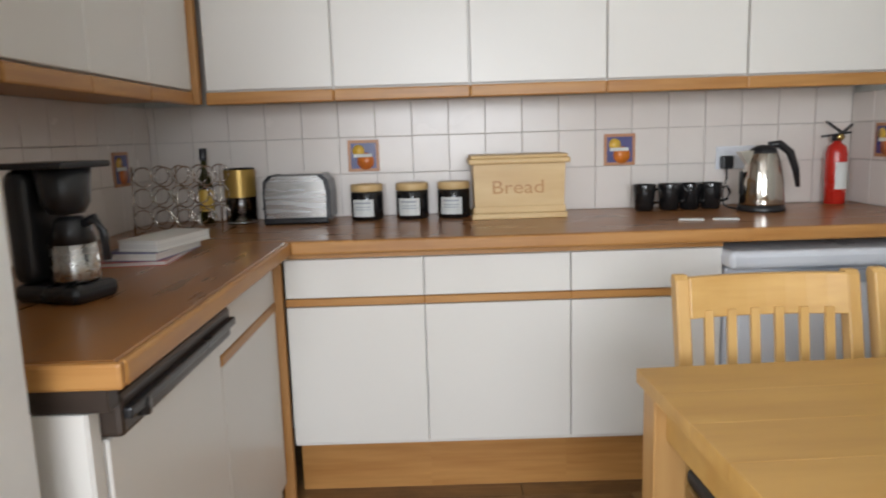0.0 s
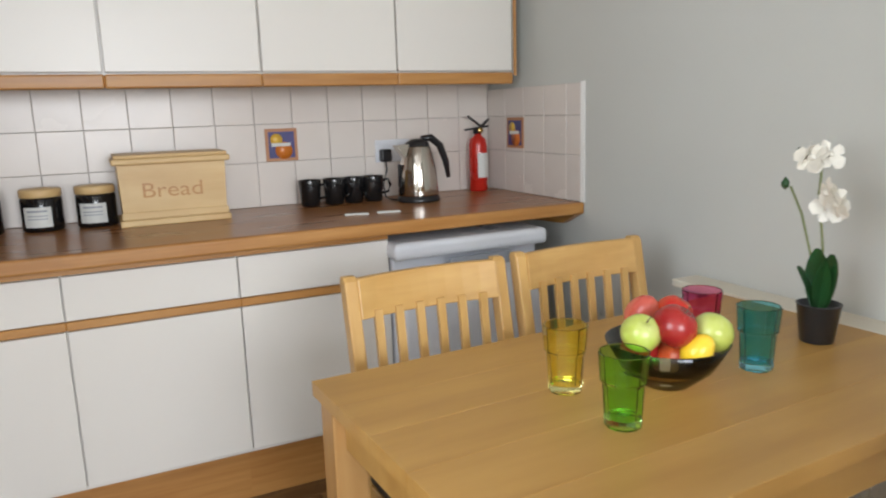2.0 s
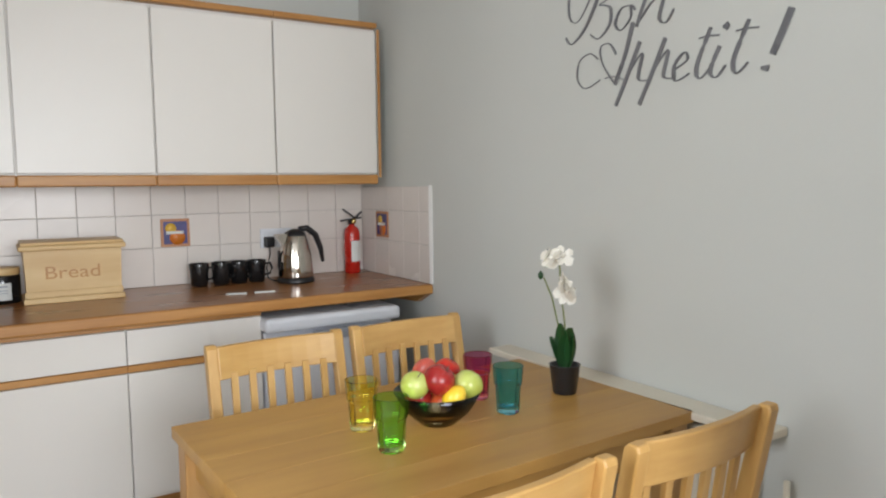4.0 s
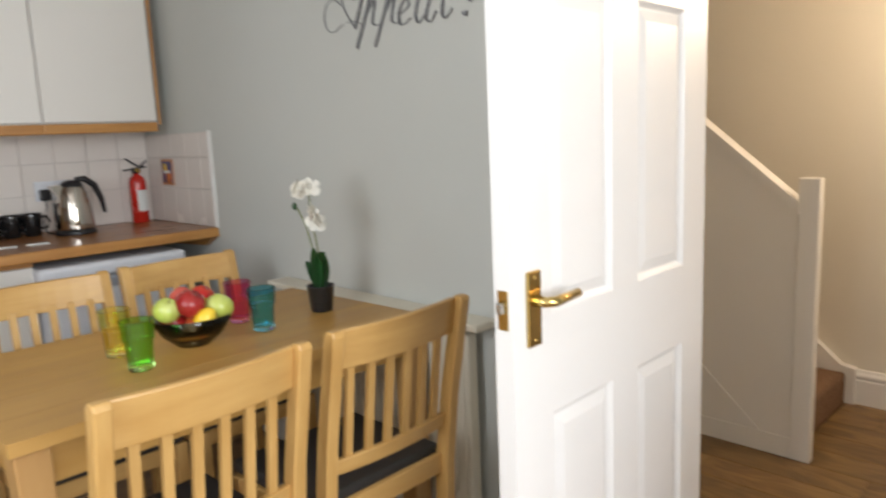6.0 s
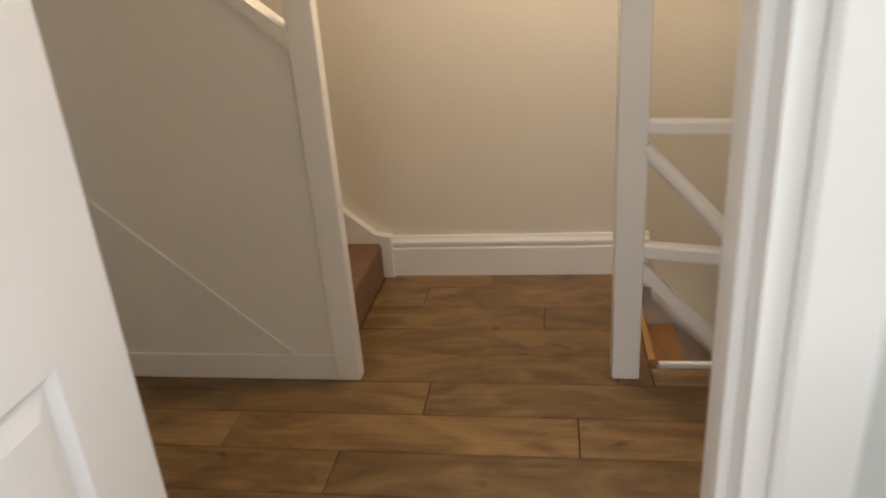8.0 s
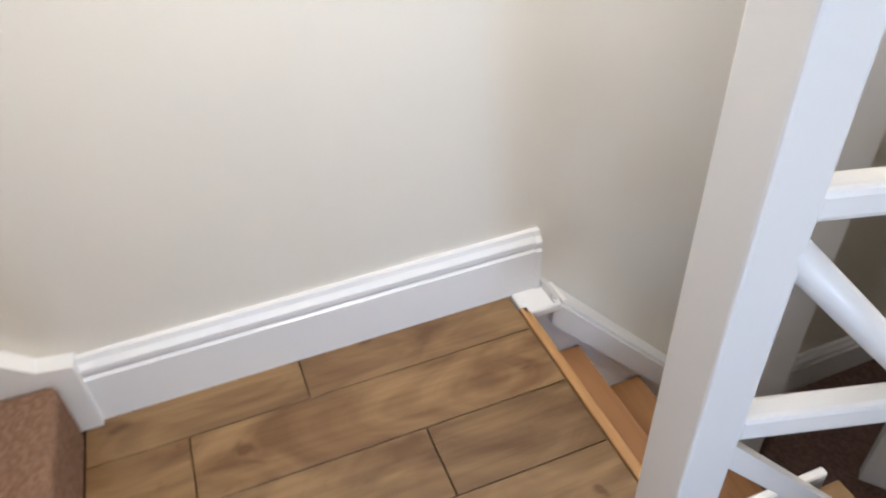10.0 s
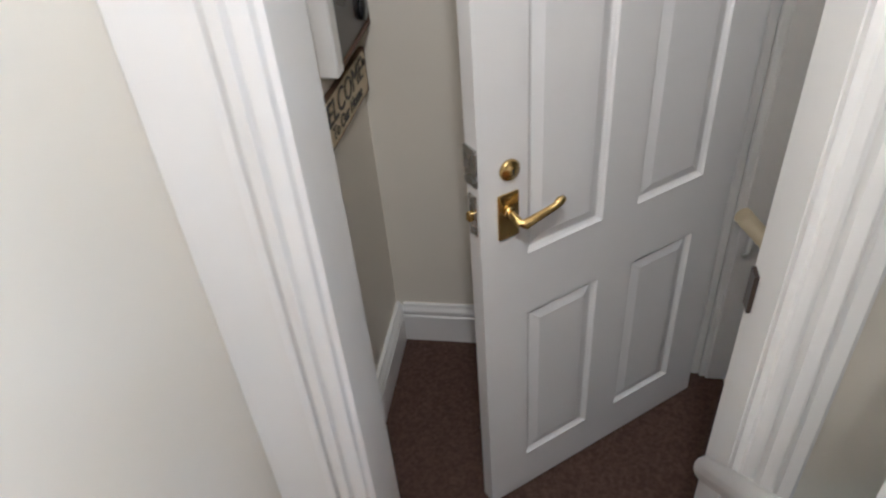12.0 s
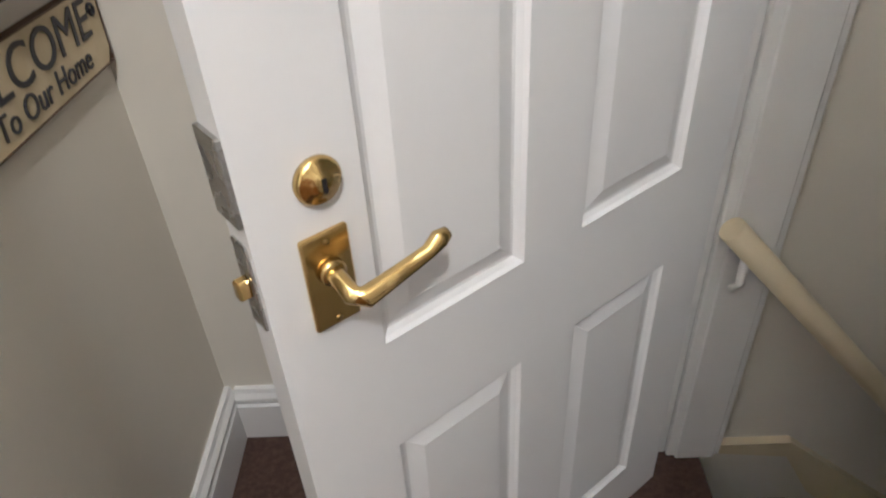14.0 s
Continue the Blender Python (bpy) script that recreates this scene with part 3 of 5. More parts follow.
part("sloping_rail", tube([(-0.018, -0.03, 0.660), (-0.075, -0.30, 0.375), (-0.065, -0.69, -0.045)], 0.020, 14), M_GLOSS, bl)
part("lower_sloping_rail", prism([(-0.037, 0.352), (-0.345, 0.01), (-0.345, -0.035), (-0.037, 0.305)], "x", -0.028, -0.004), M_GLOSS, bl)
part("sloping_panel", prism([(-0.43, -0.02), (-0.70, -0.32), (-0.70, LOW), (-0.43, LOW)], "x", -0.105, -0.085), M_GLOSS, bl)

# wall handrail on the lower stairs
hr = thing("wall_handrail", (0.945, RAILW, -0.185), "cream painted round handrail on metal brackets", "handrail")
part("rail", tube([(0, 0.05, 0.0), (-0.30, 0.05, -0.334), (-1.9, 0.05, -2.12)], 0.023, 14), M_PLASTER, hr)
for sx in (-0.035, -0.80):
    part("bracket", tube([(sx, 0.0, sx * 1.11 - 0.10), (sx, 0.035, sx * 1.11 - 0.105), (sx, 0.055, sx * 1.11 - 0.075), (sx, 0.05, sx * 1.11 - 0.02)], 0.008, 8), M_GLOSS, hr)

# ---- doors ----


def panel_door(name, loc, rz, label, width, height, z_low, z_mid, z_top, stile=0.115, mull=0.105):
    """Six-panel door, hinge at the origin, leaf along +x, faces at +-0.02 in y."""
    d = thing(name, loc, label, "door", kind="structure", rz=rz)
    pw = (width - 2 * stile - mull) / 2
    cols = ((stile, stile + pw), (stile + pw + mull, width - stile))
    rows = (z_low, z_mid, z_top)
    b = bmesh.new()
    bx(b, 0, stile, -0.02, 0.02, 0.006, height)
    bx(b, width - stile, width, -0.02, 0.02, 0.006, height)
    zs = [0.006] + [z for r in rows for z in r] + [height]
    for k in range(0, 8, 2):
        bx(b, stile, width - stile, -0.02, 0.02, zs[k], zs[k + 1])
    for z0, z1 in rows:
        bx(b, stile + pw, stile + pw + mull, -0.02, 0.02, z0, z1)
    part("leaf", b, M_DOORP, d)
    for x0, x1 in cols:
        for z0, z1 in rows:
            b = bmesh.new()
            for s in (1, -1):
                ins = ((0.0, 0.0198), (0.004, 0.0150), (0.010, 0.0105), (0.014, 0.0100), (0.037, 0.0170))
                rings = [[b.verts.new((x, s * y, z)) for x, z in ((x0 + i, z0 + i), (x1 - i, z0 + i), (x1 - i, z1 - i), (x0 + i, z1 - i))] for i, y in ins]
                for A, B in zip(rings, rings[1:]):
                    for k in range(4):
                        b.faces.new([A[k], A[(k + 1) % 4], B[(k + 1) % 4], B[k]])
                b.faces.new(rings[-1])
            part("panel", b, M_DOORP, d)
    return d


def lever(parent, x, z, side, direction, plate=(0.04, 0.15), style="straight", zc=None):
    """Backplate with a lever on one face of a door."""
    s = side
    pl = part("backplate", block(x - plate[0] / 2, x + plate[0] / 2, s * 0.0205, s * 0.0275, z - plate[1] / 2, z + plate[1] / 2, 0.002), M_BRASS, parent, "polished brass backplate")
    h = zc if zc is not None else z
    if style == "straight":
        pts = [(x, s * 0.026, h), (x, s * 0.052, h), (x + direction * 0.014, s * 0.060, h), (x + direction * 0.085, s * 0.060, h + 0.003)]
        part("lever", tube(pts, 0.009, 12, radii=[0.011, 0.0095, 0.0095, 0.0085]), M_BRASS, parent, "polished brass lever")
    else:
        pts = [(x, s * 0.026, h), (x, s * 0.040, h - 0.002), (x, s * 0.060, h - 0.008), (x + direction * 0.010, s * 0.066, h - 0.012), (x + direction * 0.05, s * 0.066, h - 0.005),
               (x + direction * 0.080, s * 0.066, h + 0.001), (x + direction * 0.093, s * 0.066, h + 0.009), (x + direction * 0.103, s * 0.066, h + 0.012)]
        part("lever", tube(pts, 0.009, 12, radii=[0.013, 0.0085, 0.0095, 0.0105, 0.0085, 0.0075, 0.0095, 0.006]), M_BRASS, parent, "scrolled brass lever")
        part("rose", lathe([(0, 0), (0.014, 0), (0.013, 0.006), (0.010, 0.008), (0, 0.008)], 18), M_BRASS, parent).matrix_local = pose(x, s * 0.0275, h, -90 * s, 0, 0)
    for dz in (-0.42, 0.42):
        part("screw", lathe([(0, 0), (0.004, 0), (0.003, 0.0015), (0, 0.002)], 8, at=(0, 0, 0)), M_BRASS, parent).matrix_local = pose(x, s * 0.0275, z + dz * plate[1], -90 * s, 0, 0)
    return pl


# kitchen door, open into the kitchen; visible face looks south
kd = panel_door("door_1", (0.118, -2.928, 0.0), 181.6, "white six-panel door standing open with a brass lever", 0.76, 1.985, (0.20, 0.775), (0.965, 1.54), (1.65, 1.87))
lever(kd, 0.705, 0.985, 1, -1, (0.038, 0.135), zc=1.0)
part("latch_plate", block(0.7595, 0.7625, -0.011, 0.011, 0.955, 1.025, 0.001), M_BRASS, kd, "brass latch faceplate")
part("latch", block(0.762, 0.774, -0.006, 0.006, 0.985, 1.005, 0.002), M_STEEL, kd)
# entrance door, open into the lobby
ed = panel_door("door_2", (1.007, -5.190, LOW), 38.8, "white six-panel entrance door ajar with brass furniture", 0.725, 1.985, (0.142, 0.660), (0.830, 1.44), (1.55, 1.81), 0.112, 0.10)
lever(ed, 0.662, 0.950, 1, -1, (0.048, 0.105), "scroll", zc=0.962)
part("cylinder_lock", lathe([(0, 0), (0.022, 0), (0.0225, 0.004), (0.019, 0.009), (0.012, 0.010), (0.011, 0.0135), (0.0, 0.0145)], 24), M_BRASS, ed, "round brass cylinder lock").matrix_local = pose(0.657, 0.0205, 1.052, -90, 0, 0)
part("keyway", block(0.655, 0.659, 0.0352, 0.0358, 1.045, 1.059), M_BLACK, ed)
part("latch_plate", block(0.7245, 0.728, -0.013, 0.013, 0.918, 1.012, 0.001), M_STEEL, ed, "steel latch faceplate")
part("latch", block(0.727, 0.740, -0.006, 0.006, 0.955, 0.975, 0.002), M_BRASS, ed)
part("deadlock_plate", block(0.7245, 0.730, -0.02, 0.02, 1.035, 1.115, 0.001), M_STEEL, ed, "steel deadlock case")
# door in the landing partition
ld = panel_door("door_3", (0.35, PY + 0.022, 0.0), 0, "white panelled landing door with a brass knob", 0.70, 1.985, (0.20, 0.765), (0.945, 1.52), (1.63, 1.86))
part("knob", lathe([(0, 0), (0.022, 0), (0.022, 0.004), (0.010, 0.008), (0.010, 0.025), (0.025, 0.038), (0.025, 0.05), (0.012, 0.058), (0, 0.059)], 20), M_BRASS, ld, "round brass knob").matrix_local = pose(0.645, 0.0205, 1.0, -90, 0, 0)
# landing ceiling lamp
cl = thing("ceiling_light", (1.36, -3.46, CEIL), "unseen bare bulb on a white ceiling rose", "ceiling light")
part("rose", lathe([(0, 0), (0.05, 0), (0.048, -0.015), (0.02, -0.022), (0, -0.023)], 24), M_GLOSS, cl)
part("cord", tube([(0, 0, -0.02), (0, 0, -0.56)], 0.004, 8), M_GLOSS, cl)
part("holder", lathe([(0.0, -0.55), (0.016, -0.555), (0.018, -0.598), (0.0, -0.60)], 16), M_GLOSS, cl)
# copy of the fitting, added above the lobby fill light
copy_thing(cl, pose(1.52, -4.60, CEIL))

# ---- sign and picture in the lobby ----
M_EAST = pose(0, 0, 0, 90, 0, -90)
sg = thing("welcome_sign", (FARX - 0.001, -4.857, 0.128), "aged cream wooden welcome sign with dark lettering", "sign")
sg.matrix_world = pose(FARX - 0.001, -4.857, 0.128, 3.2, 0, 0)
sg.scale = (1, 0.96, 0.95)
part("board", prism([(0, 0), (-0.48, 0), (-0.495, 0.02), (-0.495, 0.10), (-0.48, 0.118), (0, 0.118)], "x", -0.014, 0.0), M_SIGN, sg)
for y0, y1, z0, z1 in ((0, -0.495, -0.003, 0.0), (0, -0.495, 0.118, 0.121), (0.003, 0.0, -0.003, 0.121), (-0.498, -0.495, -0.003, 0.121)):
    part("edge", block(-0.015, 0.0, y0, y1, z0, z1), M_SIGNED, sg)
text_mesh("W", 0.115, 0.1, 0.001, M_INK, "letter", sg, pose(-0.0155, -0.022, 0.030, 90, 0, -90), 0.105)
text_mesh("ELCOME", 0.082, 0.06, 0.001, M_INK, "lettering", sg, pose(-0.0155, -0.130, 0.054, 90, 0, -90), 0.325)
text_mesh("To Our Home", 0.048, 0.08, 0.001, M_INK, "lettering", sg, pose(-0.0155, -0.150, 0.013, 90, 0, -90), 0.275)
for cy, r in ((-0.028, 0.016), (-0.470, 0.013)):
    pts = [(-0.0155, cy + r * (1 - k / 16) * math.cos(0.55 * k), 0.085 + r * (1 - k / 16) * math.sin(0.55 * k)) for k in range(15)]
    part("scroll", tube(pts, 0.0028, 6), M_INK, sg)
pf = thing("framed_picture", (FARX - 0.001, -5.02, 0.275), "dark print in a white wooden frame", "picture")
part("frame_side", block(-0.045, 0, -0.045, 0.0, 0.0, 0.58, 0.004), M_GLOSS, pf)
part("print", block(-0.035, -0.002, -0.308, -0.045, 0.012, 0.58), M_ART, pf)
part("frame_edge", block(-0.042, 0, -0.322, -0.308, 0.0, 0.58, 0.003), M_SIGNED, pf, "brown frame edge")
part("frame_base", block(-0.042, 0, -0.308, -0.045, 0.0, 0.012, 0.003), M_SIGNED, pf, "brown frame edge")
part("disc", lathe([(0, 0), (0.03, 0), (0.03, 0.012), (0, 0.014)], 20), M_BLACKG, pf, "black round badge").matrix_local = pose(-0.035, -0.27, 0.06, 0, -90, 0)
# ---- kitchen units ----
FR, UF = -0.65, -0.327      # fronts of base and wall units


def base_unit(x0, x1):
    u = thing("base_cabinet", ((x0 + x1) / 2, 0.0, 0.0), "ivory base cabinet with oak finger rails", "kitchen cabinet", "base cabinets along the back wall")
    h = (x1 - x0) / 2
    part("body", block(-h, h, FR + 0.022, -0.004, 0.2, 0.868), M_UNIT, u)
    part("top_rail", block(-h, h, FR + 0.004, FR + 0.022, 0.846, 0.869), M_OAK_X, u, "oak rail")
    part("drawer_front", block(-h + 0.002, h - 0.002, FR, FR + 0.02, 0.716, 0.843, 0.002), M_UNIT, u)
    part("handle_rail", block(-h, h, FR - 0.004, FR + 0.02, 0.688, 0.714, 0.003), M_OAK_X, u, "oak finger rail")
    part("door", block(-h + 0.002, h - 0.002, FR, FR + 0.02, 0.216, 0.685, 0.002), M_UNIT, u)
    part("plinth", block(-h, h, FR + 0.10, FR + 0.118, 0.0, 0.214), M_OAK_X, u, "oak plinth board")
    return u


for a, b in ((-2.188, -1.734), (-1.734, -1.258), (-1.258, -0.765)):
    base_unit(a, b)
cp = thing("corner_post", (-2.215, FR + 0.01, 0.0), "upright oak corner post between the cabinets", "cabinet post")
part("post", block(-0.02, 0.019, -0.012, 0.012, 0.0, 0.868, 0.002), M_OAK_Z, cp)
# return run on the west side
LX = -2.215
u = thing("base_cabinet", (LX, -0.98, 0.0), "ivory corner base cabinet with oak finger rails", "kitchen cabinet")
part("body", block(-0.62, -0.022, -0.27, 0.31, 0.0, 0.868), M_UNIT, u)
part("top_rail", block(-0.022, -0.004, -0.27, 0.28, 0.846, 0.869), M_OAK_Y, u, "oak rail")
part("drawer_front", block(-0.02, 0.0, -0.268, 0.29, 0.716, 0.843, 0.002), M_UNIT, u)
part("handle_rail", block(-0.02, 0.004, -0.27, 0.29, 0.688, 0.714, 0.003), M_OAK_Y, u, "oak finger rail")
part("door", block(-0.02, 0.0, -0.268, 0.29, 0.10, 0.685, 0.002), M_UNIT, u)
dw = thing("dishwasher", (LX, -1.550, 0.0), "white built-in dishwasher with a dark brown control panel", "dishwasher")
dw.scale = (1, 0.88, 1)
part("body", block(-0.60, -0.02, -0.33, 0.33, 0.0, 0.866), M_UNIT, dw)
part("door", block(-0.02, 0.004, -0.325, 0.325, 0.10, 0.765, 0.004), M_UNIT, dw)
part("control_panel", block(-0.02, 0.035, -0.335, 0.328, 0.77, 0.845, 0.01, 2), M_DKBROWN, dw, "dark brown control panel")
part("handle", block(0.034, 0.05, -0.33, 0.32, 0.80, 0.82, 0.005, 2), M_BLACK, dw, "black grip")
part("knob", lathe([(0, 0), (0.018, 0), (0.016, 0.016), (0, 0.017)], 18), M_BLACK, dw).matrix_local = pose(0.035, -0.26, 0.80, 0, 90, 0)
ep = thing("end_panel", (-2.53, -1.865, 0.0), "white end panel with a dark rail under the worktop", "cabinet panel")
part("panel", block(-0.3, 0.31, -0.016, 0.016, 0.0, 0.825, 0.002), M_UNIT, ep)
part("rail", block(-0.3, 0.35, -0.018, 0.017, 0.828, 0.868, 0.002), M_DKBROWN, ep, "dark brown rail")
part("edging", block(0.312, 0.316, -0.016, 0.016, 0.0, 0.825), M_UNIT, ep)
# worktop
wt = thing("worktop", (0, 0, 0.869), "glossy brown wood-effect worktop with an oak front edge", "worktop")
part("slab", block(KW + 0.002, -0.001, -0.688, -0.001, 0.0, 0.041, 0.003), M_TOP, wt)
part("return_slab", block(KW + 0.002, -2.165, -1.88, -0.6885, 0.0, 0.041, 0.003), M_TOP_Y, wt)
part("front_edge", block(-2.15, -0.001, -0.704, -0.6885, -0.002, 0.041, 0.008, 3), M_OAK_X, wt, "rounded oak edge")
part("return_edge", block(-2.1645, -2.148, -1.88, -0.70, -0.002, 0.041, 0.008, 3), M_OAK_Y, wt, "rounded oak edge")
part("end_edge", block(KW + 0.002, -2.15, -1.896, -1.8805, -0.002, 0.041, 0.006, 2), M_OAK_X, wt, "oak end edge")
br = thing("worktop_bracket", (-0.002, -0.60, 0.868), "oak bracket under the end of the worktop", "bracket")
part("bracket", prism([(-0.09, 0), (0.32, 0), (0.32, -0.06), (0.0, -0.045)], "x", -0.028, 0.0), M_OAK_Y, br)

# wall units
XS = (-2.497, -2.042, -1.556, -1.069, -0.57, -0.073)


def wall_unit(x0, x1):
    u = thing("wall_cabinet", ((x0 + x1) / 2, 0.0, 1.36), "ivory wall cabinet with oak trim above and below", "kitchen cabinet", "wall cabinets along the back wall")
    h = (x1 - x0) / 2
    part("body", block(-h, h, UF + 0.022, -0.016, 0.03, 0.72), M_UNIT, u)
    part("door", block(-h + 0.003, h - 0.003, UF, UF + 0.02, 0.048, 0.708, 0.003), M_UNIT, u)
    part("pelmet", block(-h, h, UF - 0.004, UF + 0.024, -0.002, 0.042, 0.006, 2), M_OAK_X, u, "oak pelmet")
    part("cornice", block(-h - 0.0, h + 0.0, UF - 0.018, -0.01, 0.7205, 0.745, 0.006, 2), M_OAK_X, u, "oak cornice")
    return u


for a, b in zip(XS, XS[1:]):
    wall_unit(a, b)
sd = thing("cabinet_end_panel", (-0.062, 0, 1.36), "thin oak-edged end panel of the wall cabinets", "cabinet panel")
part("panel", block(-0.007, 0.007, UF + 0.002, -0.016, 0.03, 0.718), M_UNIT, sd)
part("edging", block(-0.007, 0.007, UF - 0.001, UF + 0.0015, 0.03, 0.718), M_OAK_Z, sd, "oak edging")
for k in range(3):
    u = thing("wall_cabinet", (-2.53, -0.55 - k * 0.365, 1.36), "ivory wall cabinet with oak trim above and below", "kitchen cabinet", "wall cabinets on the side wall")
    part("body", block(-0.315, -0.022, -0.182, 0.182, 0.03, 0.72), M_UNIT, u)
    part("door", block(-0.02, 0.0, -0.18, 0.18, 0.048, 0.708, 0.003), M_UNIT, u)
    part("pelmet", block(-0.024, 0.004, -0.182, 0.182, -0.002, 0.042, 0.006, 2), M_OAK_Y, u, "oak pelmet")
    part("cornice", block(-0.3, 0.018, -0.182, 0.182, 0.7205, 0.745, 0.006, 2), M_OAK_Y, u, "oak cornice")
    part("underside", block(-0.31, -0.024, -0.182, 0.182, 0.012, 0.0295), M_OAK_Y, u, "oak underside")
cp = thing("corner_post", (-2.527, UF - 0.01, 1.36), "upright oak corner post between wall cabinets", "cabinet post")
part("post", block(-0.02, 0.016, -0.02, 0.018, 0.0, 0.72, 0.003), M_OAK_Z, cp)

# under-counter appliance
ap = thing("fridge", (-0.475, -0.30, 0.0), "white undercounter fridge with a grey recessed grip", "fridge")
part("body", block(-0.285, 0.285, -0.36, 0.27, 0.02, 0.775, 0.008, 2), M_WHITEP, ap)
part("door", block(-0.285, 0.285, -0.435, -0.365, 0.03, 0.745, 0.02, 3), M_WHITEP, ap)
part("lid", block(-0.297, 0.297, -0.425, 0.27, 0.78, 0.838, 0.018, 3), M_WHITEP, ap)
part("grip", prism([(-0.13, 0.735), (0.16, 0.735), (0.13, 0.775), (-0.10, 0.775)], "y", -0.442, -0.425), M_GREYP, ap, "grey recessed grip")
# washing machine
wm = thing("washing_machine", (-0.30, -4.175, 0.0), "white front-loading washing machine with a dark porthole", "washing machine")
part("body", block(-0.30, 0.28, -0.30, 0.30, 0.015, 0.85, 0.015, 3), M_WHITEP, wm)
part("control_panel", block(-0.318, -0.3005, -0.29, 0.29, 0.70, 0.83, 0.006, 2), M_WHITEP, wm)
part("knob", lathe([(0, 0), (0.03, 0), (0.026, 0.02), (0, 0.021)], 20), M_GREYP, wm).matrix_local = pose(-0.318, 0.20, 0.765, 0, -90, 0)
dr = part("porthole_ring", lathe([(0.12, 0.0), (0.19, 0.0), (0.185, 0.022), (0.165, 0.03), (0.135, 0.022), (0.12, 0.0)], 36), M_STEEL, wm, "silver porthole ring")
dr.matrix_local = pose(-0.3005, 0.0, 0.42, 0, -90, 0)
pg = part("porthole_glass", lathe([(0.13, 0.006), (0.11, 0.026), (0.06, 0.036), (0, 0.038)], 32), M_BLACKG, wm, "dark porthole glass")
pg.matrix_local = pose(-0.3005, 0.0, 0.42, 0, -90, 0)

# ---- radiator, table, chairs ----
rd = thing("radiator", (-0.003, -1.82, 0.0), "cream panel radiator under a slim shelf", "radiator")
part("panel", block(-0.075, -0.03, -0.50, 0.50, 0.15, 0.70, 0.008, 2), M_RADI, rd)
for k in range(24):
    part("rib", block(-0.081, -0.0755, -0.485 + k * 0.0415, -0.463 + k * 0.0415, 0.19, 0.66, 0.002), M_RADI, rd)
part("shelf", block(-0.10, 0.0, -0.56, 0.56, 0.722, 0.745, 0.004, 2), M_RADI, rd)
part("valve", tube([(-0.05, -0.53, 0.0), (-0.05, -0.53, 0.14), (-0.05, -0.50, 0.17)], 0.009, 10), M_GLOSS, rd)
part("pipe", tube([(-0.03, -0.58, 0.0), (-0.03, -0.58, 0.62)], 0.008, 10), M_RADI, rd)

TZ = 0.745
tb = thing("dining_table", (-0.685, -1.842, 0.0), "oiled beech dining table with square legs", "table", rz=2.5)
TL, TW = 0.58, 0.355
for k in range(5):
    y0 = -TW + k * 2 * TW / 5
    part("board", block(-TL, TL, y0 + (0.0002 if k else 0), y0 + 2 * TW / 5, TZ - 0.03, TZ, 0.0006), M_TABLE, tb)
for s in (-1, 1):
    part("apron", block(-TL + 0.08, TL - 0.08, s * (TW - 0.045) - 0.01, s * (TW - 0.045) + 0.01, TZ - 0.12, TZ - 0.031), M_TABLE, tb)
    part("apron", block(s * (TL - 0.045) - 0.01, s * (TL - 0.045) + 0.01, -TW + 0.08, TW - 0.08, TZ - 0.12, TZ - 0.031), M_TABLE, tb)
    for r in (-1, 1):
        part("leg", block(s * (TL - 0.045) - 0.034, s * (TL - 0.045) + 0.034, r * (TW - 0.045) - 0.034, r * (TW - 0.045) + 0.034, 0.0, TZ - 0.031, 0.004, 2), M_TABLE_Z, tb)


def bent(poly_y, x0, x1, z0, z1, bow, thick, n=8, lean=0.0):
    """A crest or back rail bowed to the rear."""
    b = bmesh.new()
    rows = []
    for k in range(n + 1):
        u = k / n
        x = x0 + (x1 - x0) * u
        y = poly_y - bow * (1 - (2 * u - 1) ** 2)
        rows.append([b.verts.new((x, y + d - lean * e, z)) for d, z, e in ((0, z0, 0), (thick, z0, 0), (thick, z1, 1), (0, z1, 1))])
    for A, B in zip(rows, rows[1:]):
        for k in range(4):
            b.faces.new([A[k], A[(k + 1) % 4], B[(k + 1) % 4], B[k]])
    b.faces.new(rows[0][::-1])
    b.faces.new(rows[-1])
    bmesh.ops.recalc_face_normals(b, faces=b.faces[:])
    es = [e for e in b.edges if len(e.link_faces) == 2 and e.calc_face_angle(0) > 0.8]
    bmesh.ops.bevel(b, geom=es, offset=0.004, segments=2, profile=0.5, affect="EDGES")
    return b


